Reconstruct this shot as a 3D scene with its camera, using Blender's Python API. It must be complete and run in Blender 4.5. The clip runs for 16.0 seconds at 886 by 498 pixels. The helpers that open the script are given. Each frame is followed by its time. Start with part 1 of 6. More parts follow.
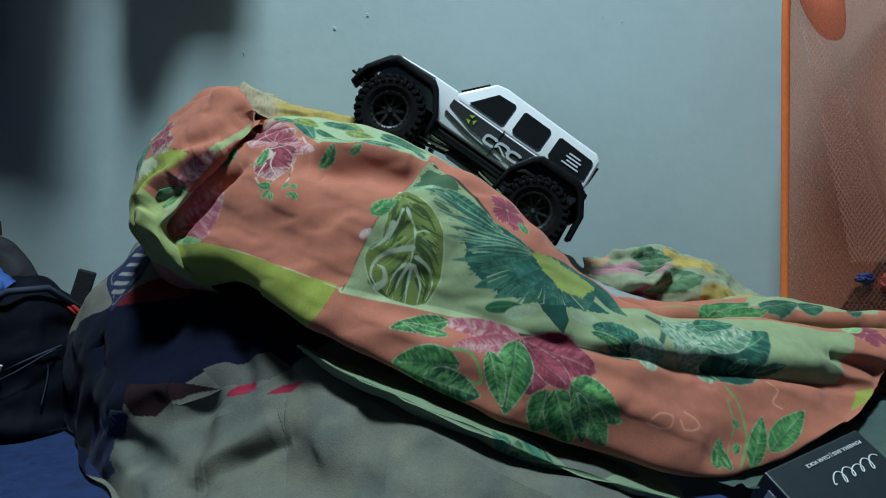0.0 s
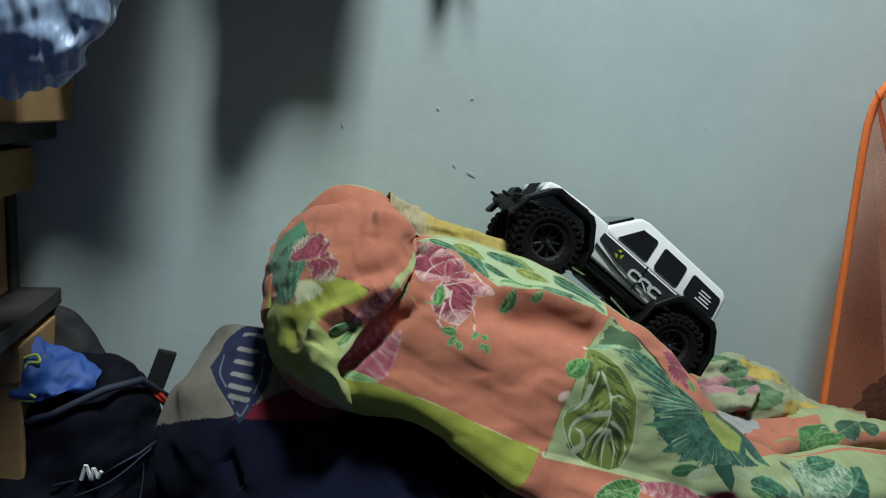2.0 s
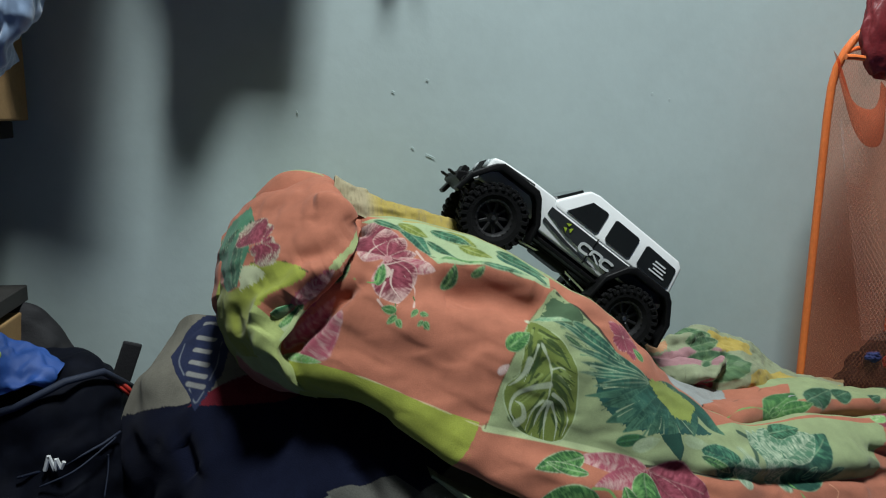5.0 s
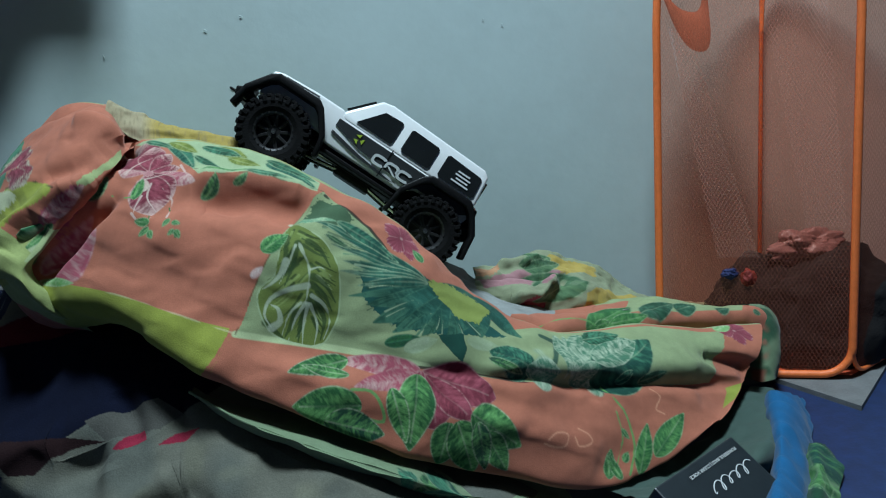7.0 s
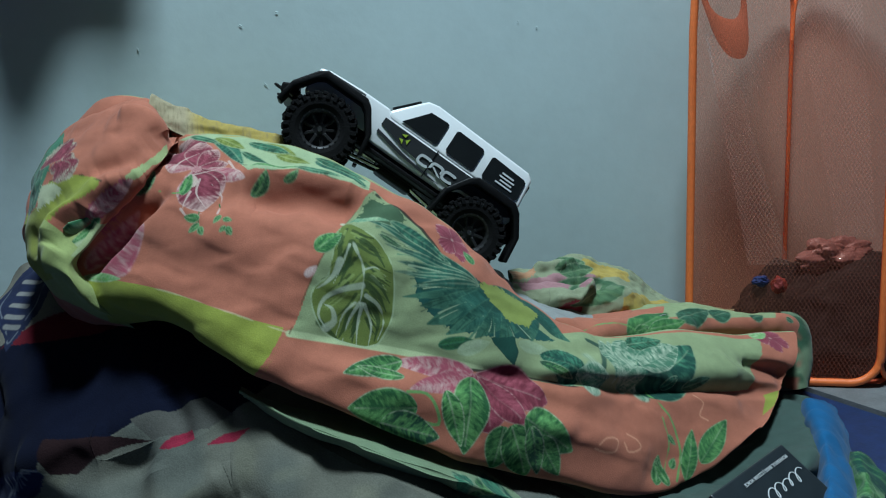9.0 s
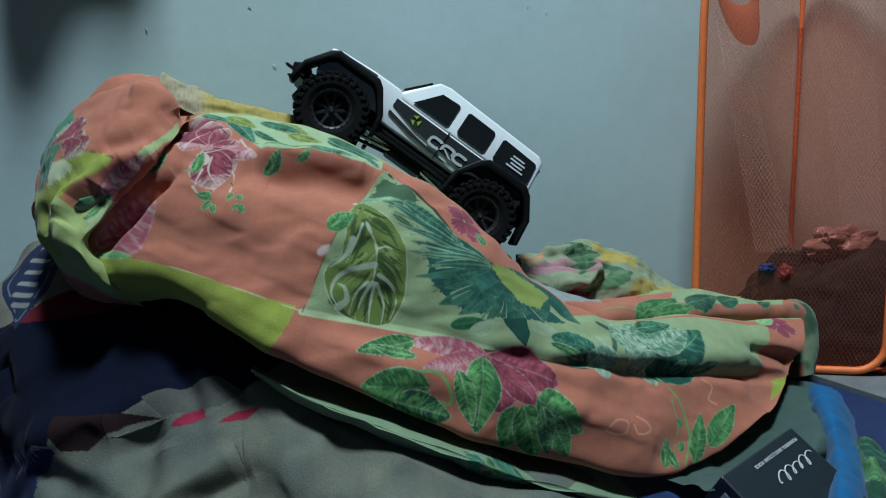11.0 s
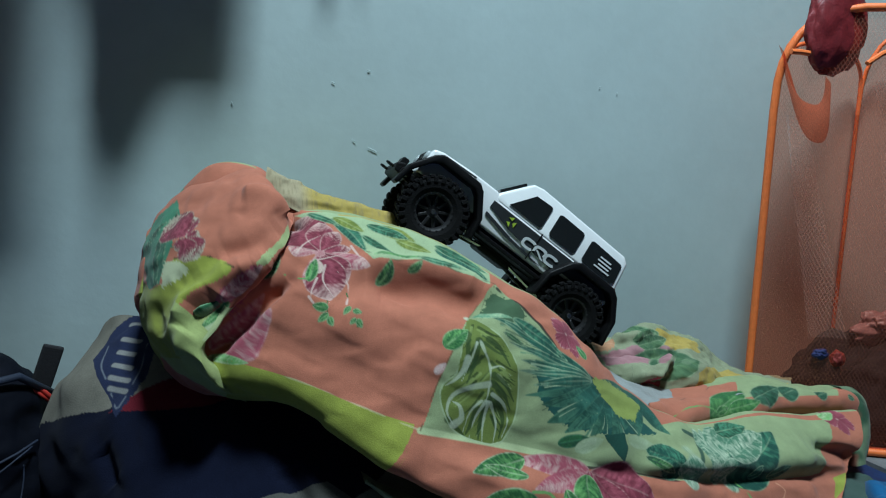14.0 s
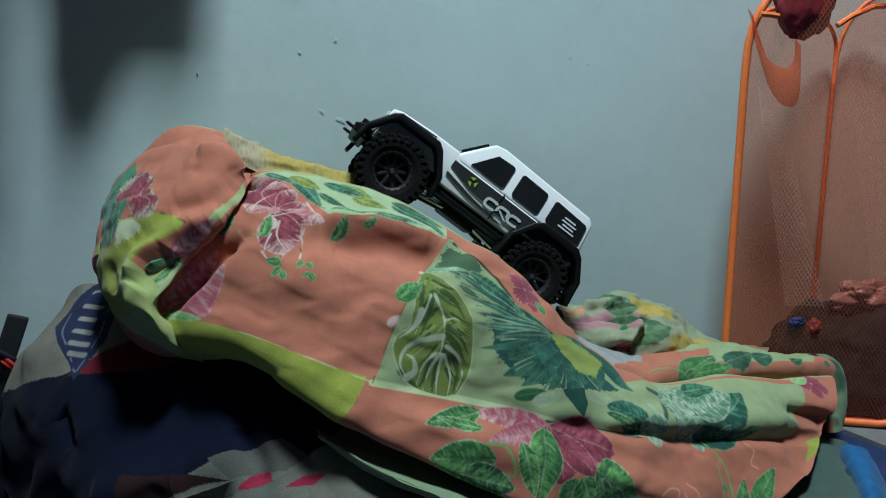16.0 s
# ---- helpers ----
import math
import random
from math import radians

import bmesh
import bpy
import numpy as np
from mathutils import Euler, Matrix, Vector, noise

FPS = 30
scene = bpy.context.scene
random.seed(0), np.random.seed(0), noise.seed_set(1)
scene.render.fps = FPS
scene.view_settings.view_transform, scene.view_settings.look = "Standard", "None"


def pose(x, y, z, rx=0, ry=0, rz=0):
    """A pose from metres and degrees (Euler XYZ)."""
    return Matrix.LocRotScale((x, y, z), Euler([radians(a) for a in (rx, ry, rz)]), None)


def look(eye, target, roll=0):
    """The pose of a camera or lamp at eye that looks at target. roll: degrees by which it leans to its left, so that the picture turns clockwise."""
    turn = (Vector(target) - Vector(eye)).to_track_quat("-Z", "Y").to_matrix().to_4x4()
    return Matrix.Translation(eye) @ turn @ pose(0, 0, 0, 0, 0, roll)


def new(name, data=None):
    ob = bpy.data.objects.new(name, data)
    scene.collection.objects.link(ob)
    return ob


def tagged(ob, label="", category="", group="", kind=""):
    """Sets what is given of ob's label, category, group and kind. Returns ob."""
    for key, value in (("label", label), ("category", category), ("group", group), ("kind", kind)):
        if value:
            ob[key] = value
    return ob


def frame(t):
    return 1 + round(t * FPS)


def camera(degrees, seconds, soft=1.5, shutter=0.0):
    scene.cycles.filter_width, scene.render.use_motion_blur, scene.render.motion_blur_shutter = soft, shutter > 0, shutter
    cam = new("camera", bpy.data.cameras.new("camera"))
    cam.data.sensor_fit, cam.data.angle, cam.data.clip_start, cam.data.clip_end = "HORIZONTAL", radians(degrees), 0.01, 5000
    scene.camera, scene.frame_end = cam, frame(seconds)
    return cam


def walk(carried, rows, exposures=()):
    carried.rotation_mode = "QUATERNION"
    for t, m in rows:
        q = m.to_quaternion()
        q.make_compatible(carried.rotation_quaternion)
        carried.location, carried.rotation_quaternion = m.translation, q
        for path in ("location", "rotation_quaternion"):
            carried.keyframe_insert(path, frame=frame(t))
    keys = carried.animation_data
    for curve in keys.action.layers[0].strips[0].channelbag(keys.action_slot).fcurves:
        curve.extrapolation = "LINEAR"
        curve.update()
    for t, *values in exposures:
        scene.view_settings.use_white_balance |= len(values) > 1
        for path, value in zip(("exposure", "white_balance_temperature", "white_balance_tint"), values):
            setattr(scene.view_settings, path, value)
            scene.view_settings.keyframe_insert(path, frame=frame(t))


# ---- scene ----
cam = camera(62.0, 16.0, soft=1.15)
PATH = [
    (0, (0.0065, -0.0035, 0.2207), (0.0203, 0.8435, 0.1499), -1.93),
    (0.5, (-0.0154, -0.0030, 0.2546), (0.0044, 0.8428, 0.1721), -1.51),
    (1, (-0.1011, -0.0042, 0.3512), (-0.0278, 0.8361, 0.2462), 0.22),
    (1.5, (-0.2062, 0.0287, 0.3850), (-0.0641, 0.8554, 0.2473), 2.57),
    (2, (-0.2422, 0.0388, 0.3832), (-0.0645, 0.8572, 0.2378), 3.51),
    (2.5, (-0.2113, 0.0306, 0.3734), (-0.0443, 0.8518, 0.2309), 1.60),
    (3, (-0.2106, 0.0285, 0.3684), (-0.0442, 0.8505, 0.2303), 1.48),
    (5.3, (-0.1601, 0.0210, 0.3733), (-0.0137, 0.8441, 0.2197), 0.55),
    (5.5, (-0.1355, 0.0185, 0.3584), (0.0172, 0.8432, 0.2202), -0.38),
    (6, (-0.0830, 0.0183, 0.3275), (0.0682, 0.8447, 0.1984), -1.67),
    (6.5, (-0.0405, 0.0153, 0.2902), (0.1084, 0.8430, 0.1668), -3.01),
    (7, (-0.0035, 0.0082, 0.2718), (0.1482, 0.8356, 0.1493), -3.13),
    (7.5, (0.0031, 0.0059, 0.2742), (0.1560, 0.8330, 0.1519), -1.93),
    (8, (-0.0145, 0.0140, 0.2664), (0.1419, 0.8410, 0.1476), -1.73),
    (8.5, (-0.0289, 0.0176, 0.2676), (0.1351, 0.8427, 0.1462), -1.75),
    (9, (-0.0496, 0.0217, 0.2732), (0.1178, 0.8462, 0.1520), -1.90),
    (9.2, (-0.0557, 0.0233, 0.2829), (0.1125, 0.8464, 0.1537), -1.83),
    (11.5, (-0.0609, 0.0237, 0.2604), (0.1096, 0.8462, 0.1304), -1.24),
    (12, (-0.0577, 0.0233, 0.2573), (0.1121, 0.8463, 0.1289), -1.14),
    (12.5, (-0.0727, 0.0285, 0.2530), (0.1023, 0.8507, 0.1270), 0.66),
    (13, (-0.0936, 0.0348, 0.2689), (0.0837, 0.8557, 0.1380), 0.92),
    (13.5, (-0.1243, 0.0379, 0.3456), (0.0547, 0.8561, 0.2010), 1.21),
    (14, (-0.1531, 0.0428, 0.3606), (0.0397, 0.8577, 0.2147), 1.21),
    (14.5, (-0.1518, 0.0424, 0.3515), (0.0374, 0.8580, 0.2048), 1.41),
    (15, (-0.1496, 0.0425, 0.3426), (0.0407, 0.8583, 0.1986), 1.60),
    (15.5, (-0.1363, 0.0386, 0.3293), (0.0523, 0.8554, 0.1881), 1.22),
    (16, (-0.1166, 0.0333, 0.3215), (0.0700, 0.8511, 0.1840), 0.51),
]
# the clip's camera shifts its white balance on the way
BALANCE = [(0.0, 0.05, 6500, 10), (1.5, 0.1, 7500, 16), (2.5, 0.05, 7800, 18), (3.2, 0.05, 7800, 18), (5.5, 0.05, 7700, 19), (6.5, 0.05, 6800, 13), (7.5, -0.05, 6450, 10),
           (9.0, -0.05, 6450, 10), (12.0, -0.05, 6500, 10), (13.5, 0.0, 6500, 10), (14.5, 0.0, 6600, 10), (16.0, 0.0, 6800, 12)]
walk(cam, [(t, look(eye, target, roll)) for t, eye, target, roll in PATH], BALANCE)

# ---- light: a ceiling tube lamp in a dim room, no daylight ----
world = bpy.data.worlds.new("room_dark")
scene.world = world
world.use_nodes = True
world.node_tree.nodes["Background"].inputs[0].default_value = (0.45, 0.62, 0.7, 1)
world.node_tree.nodes["Background"].inputs[1].default_value = 0.002
scene.view_settings.exposure = 0.0


def area_lamp(name, at, target, sx, sy, watts, colour):
    data = bpy.data.lights.new(name, "AREA")
    data.shape, data.size, data.size_y, data.energy, data.color = "RECTANGLE", sx, sy, watts, colour
    ob = new(name, data)
    ob.matrix_world = look(at, target)
    return ob


area_lamp("ceiling_lamp", (0.06, 0.22, 2.0), (0.06, 0.55, 0.0), 0.27, 0.27, 46, (0.78, 1.0, 1.14))

# ---- materials ----
def nodes_of(name):
    m = bpy.data.materials.new(name)
    m.use_nodes = True
    nt = m.node_tree
    return m, nt, nt.nodes["Principled BSDF"]


def add(nt, kind, **values):
    n = nt.nodes.new(kind)
    for key, value in values.items():
        if key in n.inputs:
            n.inputs[key].default_value = value
    return n


def material(name, colour, rough=0.6, metal=0.0, vary=0.15, scale=30.0, bump=0.1, grain=400.0, coat=0.0, sheen=0.0, spec=0.5):
    """A surface with blotches at one scale and grain with relief at a finer one."""
    m, nt, b = nodes_of(name)
    b.inputs["Roughness"].default_value = rough
    b.inputs["Metallic"].default_value = metal
    b.inputs["Coat Weight"].default_value = coat
    b.inputs["Sheen Weight"].default_value = sheen
    b.inputs["Specular IOR Level"].default_value = spec
    tc = add(nt, "ShaderNodeTexCoord")
    n1 = add(nt, "ShaderNodeTexNoise", Scale=scale, Detail=5.0, Roughness=0.6)
    n2 = add(nt, "ShaderNodeTexNoise", Scale=grain, Detail=3.0, Roughness=0.6)
    nt.links.new(tc.outputs["Object"], n1.inputs["Vector"])
    nt.links.new(tc.outputs["Object"], n2.inputs["Vector"])
    mix = add(nt, "ShaderNodeMix")
    mix.data_type = "RGBA"
    lo = [c * (1 - vary) for c in colour]
    hi = [min(1, c * (1 + vary)) for c in colour]
    mix.inputs[6].default_value = (*lo, 1)
    mix.inputs[7].default_value = (*hi, 1)
    half = add(nt, "ShaderNodeMath")
    half.operation = "MULTIPLY_ADD"
    half.inputs[1].default_value = 0.4
    nt.links.new(n2.outputs["Fac"], half.inputs[0])
    nt.links.new(n1.outputs["Fac"], half.inputs[2])
    sub = add(nt, "ShaderNodeMapRange")
    sub.inputs[1].default_value, sub.inputs[2].default_value = 0.45, 0.95
    nt.links.new(half.outputs[0], sub.inputs[0])
    nt.links.new(sub.outputs[0], mix.inputs[0])
    nt.links.new(mix.outputs[2], b.inputs["Base Color"])
    if bump:
        bp = add(nt, "ShaderNodeBump", Strength=bump, Distance=0.002)
        nt.links.new(n2.outputs["Fac"], bp.inputs["Height"])
        nt.links.new(bp.outputs[0], b.inputs["Normal"])
    return m


def printed_cloth(name, attribute, rough=0.85, weave=1500.0, strength=0.16, sheen=0.1, spec=0.2):
    """Cloth that takes its printed colours from a colour attribute, with weave and pilling on top."""
    m, nt, b = nodes_of(name)
    b.inputs["Roughness"].default_value = rough
    b.inputs["Sheen Weight"].default_value = sheen
    b.inputs["Specular IOR Level"].default_value = spec
    at = add(nt, "ShaderNodeVertexColor")
    at.layer_name = attribute
    tc = add(nt, "ShaderNodeTexCoord")
    n1 = add(nt, "ShaderNodeTexNoise", Scale=60.0, Detail=6.0, Roughness=0.65)
    n2 = add(nt, "ShaderNodeTexNoise", Scale=weave, Detail=2.0)
    nt.links.new(tc.outputs["Object"], n1.inputs["Vector"])
    nt.links.new(tc.outputs["Object"], n2.inputs["Vector"])
    fac = add(nt, "ShaderNodeMath")
    fac.operation = "MULTIPLY"
    nt.links.new(n1.outputs["Fac"], fac.inputs[0])
    nt.links.new(n2.outputs["Fac"], fac.inputs[1])
    rng = add(nt, "ShaderNodeMapRange")
    rng.inputs[1].default_value, rng.inputs[2].default_value = 0.12, 0.40
    rng.inputs[3].default_value, rng.inputs[4].default_value = 0.82, 1.12
    nt.links.new(fac.outputs[0], rng.inputs[0])
    mul = add(nt, "ShaderNodeMix")
    mul.data_type, mul.blend_type = "RGBA", "MULTIPLY"
    mul.inputs[0].default_value = 1.0
    nt.links.new(at.outputs["Color"], mul.inputs[6])
    nt.links.new(rng.outputs[0], mul.inputs[7])
    nt.links.new(mul.outputs[2], b.inputs["Base Color"])
    bp = add(nt, "ShaderNodeBump", Strength=strength, Distance=0.0015)
    nt.links.new(n2.outputs["Fac"], bp.inputs["Height"])
    bp2 = add(nt, "ShaderNodeBump", Strength=0.10, Distance=0.003)
    nt.links.new(n1.outputs["Fac"], bp2.inputs["Height"])
    nt.links.new(bp.outputs[0], bp2.inputs["Normal"])
    nt.links.new(bp2.outputs[0], b.inputs["Normal"])
    return m


# for walls out of view: darker than WALL so shadows get less bounce
DIMWALL = material("low_bounce_wall", (0.09, 0.10, 0.10), 0.7, vary=0.1, scale=6)
WALL = material("painted_wall", (0.49, 0.60, 0.59), 0.42, vary=0.06, scale=6, bump=0.12, grain=60, spec=0.35)
FLOOR = material("blue_floor_vinyl", (0.007, 0.022, 0.08), 0.6, vary=0.35, scale=60, bump=0.1, grain=300)
TILE = material("grey_tile", (0.35, 0.36, 0.36), 0.4, vary=0.15, scale=40)
# the ceiling is unseen; its grey keeps bounced light down
CEILING = material("low_bounce_ceiling", (0.18, 0.18, 0.18), 0.8)
PRINT = printed_cloth("printed_quilt_cotton", "print")
FLEECE_PRINT = printed_cloth("printed_fleece", "print", 0.95, 900.0, 0.25, 0.02, 0.06)


# ---- building helpers ----
def mesh_object(name, bm, mat, parent=None, label="", smooth=False):
    me = bpy.data.meshes.new(name)
    bm.normal_update()
    bm.to_mesh(me)
    bm.free()
    for mm in mat if isinstance(mat, (list, tuple)) else [mat]:
        me.materials.append(mm)
    if smooth:
        me.polygons.foreach_set("use_smooth", [True] * len(me.polygons))
    ob = new(name, me)
    if parent:
        ob.parent = parent
    if label:
        ob["label"] = label
    return ob


def part(name, bm, mat, parent, label="", smooth=False):
    return mesh_object(name, bm, mat, parent, label, smooth)


def empty(name, m=None):
    ob = new(name)
    ob.empty_display_size = 0.05
    if m is not None:
        ob.matrix_world = m
    return ob


def box(lo, hi, bevel=0.0, segments=2, bm=None):
    bm2 = bmesh.new()
    bmesh.ops.create_cube(bm2, size=1.0)
    for v in bm2.verts:
        v.co = Vector([(lo[i] + hi[i]) / 2 + v.co[i] * (hi[i] - lo[i]) for i in range(3)])
    if bevel:
        bmesh.ops.bevel(bm2, geom=bm2.edges[:], offset=bevel, segments=segments, affect="EDGES", profile=0.6)
    if bm is None:
        return bm2
    me = bpy.data.meshes.new("tmp")
    bm2.to_mesh(me)
    bm2.free()
    bm.from_mesh(me)
    bpy.data.meshes.remove(me)
    return bm


def structure(name, lo, hi, mat, label, category):
    return tagged(mesh_object(name, box(lo, hi), mat), label, category, kind="structure")


WALL_Y = 0.81
back_wall = structure("wall_back", (-1.3, WALL_Y, -0.02), (2.2, WALL_Y + 0.12, 2.42), WALL, "pale grey-green painted plaster wall", "wall")
structure("wall_left", (-1.42, -2.5, -0.02), (-1.3, WALL_Y + 0.12, 2.42), DIMWALL, "unseen side wall, darkened to bounce less light", "wall")
structure("wall_right", (2.2, -2.5, -0.02), (2.32, WALL_Y + 0.12, 2.42), DIMWALL, "unseen side wall, darkened to bounce less light", "wall")
structure("wall_front", (-1.3, -2.62, -0.02), (2.2, -2.5, 2.42), DIMWALL, "unseen front wall, darkened to bounce less light", "wall")
structure("ceiling", (-1.42, -2.62, 2.42), (2.32, WALL_Y + 0.12, 2.52), CEILING, "unseen ceiling, darkened to bounce less light", "ceiling")
structure("floor", (-1.42, -2.62, -0.05), (2.32, WALL_Y + 0.12, 0.0), FLOOR, "dark blue speckled vinyl floor", "floor")
# small chips and runs in the plaster
for n, (at, size, turn) in enumerate((( (-0.089, 0.809, 0.396), (0.0040, 0.0012), 30), ((-0.188, 0.809, 0.373), (0.0012, 0.0042), -15), ((-0.049, 0.809, 0.329), (0.0110, 0.0012), 25), ((0.201, 0.809, 0.400), (0.0016, 0.0010), 0),
                                      ((-0.053, 0.809, 0.409), (0.0030, 0.0012), 10), ((0.222, 0.809, 0.394), (0.0014, 0.0014), 0), ((-0.383, 0.809, 0.343), (0.0012, 0.0012), 0), ((0.164, 0.809, 0.184), (0.0050, 0.0025), 40),
                                      ((-0.068, 0.809, 0.338), (0.0050, 0.0008), 40))):
    bm = bmesh.new()
    bmesh.ops.create_icosphere(bm, subdivisions=2, radius=1.0)
    for v in bm.verts:
        k = 1 + 0.35 * noise.noise(v.co * 2 + Vector((n, 0, 0)))
        v.co = Vector((v.co.x * size[0] * 0.55 * k, v.co.y * 0.00025, v.co.z * size[1] * 0.55 * k))
    bm.transform(Matrix.Translation(at) @ Matrix.Rotation(radians(turn), 4, "Y"))
    part("plaster_chip", bm, WALL, back_wall, "", True)


# ---- lofted cloth ----

def spline(points, where):
    """Points at 0, 1, 2 ... along the first axis of an array, joined smoothly and read at the places given."""
    points, where = np.asarray(points, float), np.asarray(where, float)
    n = len(points)
    padded = np.concatenate([2 * points[:1] - points[1:2], points, 2 * points[-1:] - points[-2:-1]])
    i = np.clip(np.floor(where).astype(int), 0, n - 2)
    f = (where - i).reshape(-1, *([1] * (points.ndim - 1)))
    a, b, c, d = padded[i], padded[i + 1], padded[i + 2], padded[i + 3]
    return b + 0.5 * f * (c - a + f * (2 * a - 5 * b + 4 * c - d + f * (3 * (b - c) + d - a)))


def loft(rails, nu, nv, dense=None):
    """A grid of places over rails (rail, station, xyz); u runs along the stations, v across the rails; dense: the span of v that gets most of the rows."""
    rails = np.asarray(rails, float)
    u = np.linspace(0, rails.shape[1] - 1, nu)
    v = np.linspace(0, rails.shape[0] - 1, nv)
    if dense:
        v = np.interp(np.linspace(0, 1, nv), (0, 0.12, 0.94, 1), (0, dense[0], dense[1], rails.shape[0] - 1))
    along = spline(rails.transpose(1, 0, 2), u)
    grid = spline(along.transpose(1, 0, 2), v)
    return grid, u[None, :] + 0 * v[:, None], v[:, None] + 0 * u[None, :]


def grid_normals(g):
    n = np.cross(np.gradient(g, axis=0), np.gradient(g, axis=1))
    return n / (np.linalg.norm(n, axis=2, keepdims=True) + 1e-12)


def place_on(g, u, v, uv):
    """The place on a lofted grid at the loft coordinates uv."""
    i = np.abs(v[:, 0] - uv[1]).argmin()
    j = np.abs(u[0] - uv[0]).argmin()
    return g[i, j]


def line_distance(g, points):
    """How far each place of a grid is from a line through points, and how far along the line its foot lies (0 to 1)."""
    best, along = np.full(g.shape[:2], 9.0), np.zeros(g.shape[:2])
    n = len(points) - 1
    for k in range(n):
        a, b = np.asarray(points[k]), np.asarray(points[k + 1])
        f = np.clip(((g - a) @ (b - a)) / ((b - a) @ (b - a) + 1e-12), 0, 1)
        d = np.linalg.norm(g - a - f[..., None] * (b - a), axis=2)
        closer = d < best
        best[closer], along[closer] = d[closer], ((k + f) / n)[closer]
    return best, along


def folds(g, u, v, lines, front=-9.0):
    """Raises or sinks soft folds along lines of loft coordinates: (width, height, points)."""
    normal, out = grid_normals(g), np.zeros(g.shape[:2])
    for width, height, uvs in lines:
        d, along = line_distance(g, [place_on(g, u, v, p) for p in uvs])
        out += height * np.exp(-((d / width) ** 2)) * np.clip(np.minimum(along, 1 - along) * 6 + 0.35, 0, 1) * (v > front)
    return g + normal * out[..., None]


def ripples(g, seed, size, height, stretch=(1.0, 1.0, 1.0)):
    """Soft irregular creases: sums of slanted waves, bent by one another."""
    rng = np.random.RandomState(seed)
    q, out = g * np.asarray(stretch) / size, np.zeros(g.shape[:2])
    warp = np.zeros(g.shape[:2])
    for k in range(14):
        way = rng.normal(size=3)
        way /= np.linalg.norm(way)
        f = 1.0 + 0.35 * k
        wave = np.sin(q @ way * f * 2.2 + rng.uniform(0, 6.3) + 1.6 * warp)
        warp = 0.5 * warp + 0.5 * wave
        out += wave / f
    return g + grid_normals(g) * (height * out)[..., None]


# ---- the patchwork blanket over the heap: its ridge, the seam of its lower band, and its hem ----
RIDGE = np.array([(-0.254, 0.705, 0.262), (-0.212, 0.705, 0.313), (-0.168, 0.689, 0.317), (-0.133, 0.650, 0.287), (-0.067, 0.620, 0.279),
                  (0.011, 0.571, 0.246), (0.068, 0.565, 0.208), (0.125, 0.565, 0.149), (0.187, 0.565, 0.117), (0.288, 0.600, 0.100), (0.415, 0.629, 0.080)])
SEAM = np.array([(-0.257, 0.663, 0.205), (-0.238, 0.637, 0.189), (-0.198, 0.586, 0.188), (-0.139, 0.548, 0.179), (-0.086, 0.518, 0.163),
                 (-0.024, 0.506, 0.144), (0.020, 0.501, 0.131), (0.075, 0.501, 0.116), (0.150, 0.510, 0.094), (0.253, 0.540, 0.069), (0.366, 0.578, 0.047)])
HEM = np.array([(-0.250, 0.663, 0.181), (-0.229, 0.637, 0.168), (-0.187, 0.603, 0.147), (-0.139, 0.561, 0.154), (-0.099, 0.518, 0.138),
                (-0.042, 0.489, 0.112), (0.004, 0.476, 0.089), (0.051, 0.474, 0.066), (0.116, 0.480, 0.040), (0.213, 0.493, 0.013), (0.312, 0.535, 0.033)])
MIDDLE = (RIDGE + SEAM) / 2 + np.outer([0.3, 0.6, 1, 1, 1, 1, 1, 0.8, 0.5, 0.7, 0.7], (0, -0.014, 0.008))
BACK = RIDGE + np.outer([0.8, 0.8, 0.8, 1, 1, 1, 1, 1, 0.6, 0.4, 0.4], (0, 0.05, 0)) + np.outer([30, 30, 32, 22, 11, 16, 30, 26, 14, 10, 10], (0, 0, -0.001))
REAR = BACK + np.outer([0.5, 0.5, 0.5, 0.8, 1, 1, 1, 0.9, 0.4, 0.3, 0.3], (0, 0.075, 0)) + np.outer([70, 70, 60, 30, 9, 12, 14, 10, 14, 10, 10], (0, 0, -0.001))
FOOT = REAR + np.outer([1, 1, 1, 1, 1, 1, 0.8, 0.5, 0.3, 0.2, 0.2], (0, 0.02, -0.12))
UNDER = HEM + (0, 0.055, 0.004)
quilt, quilt_u, quilt_v = loft([FOOT, REAR, BACK, RIDGE, MIDDLE, SEAM, HEM, UNDER], 1100, 520, (2.7, 6.3))

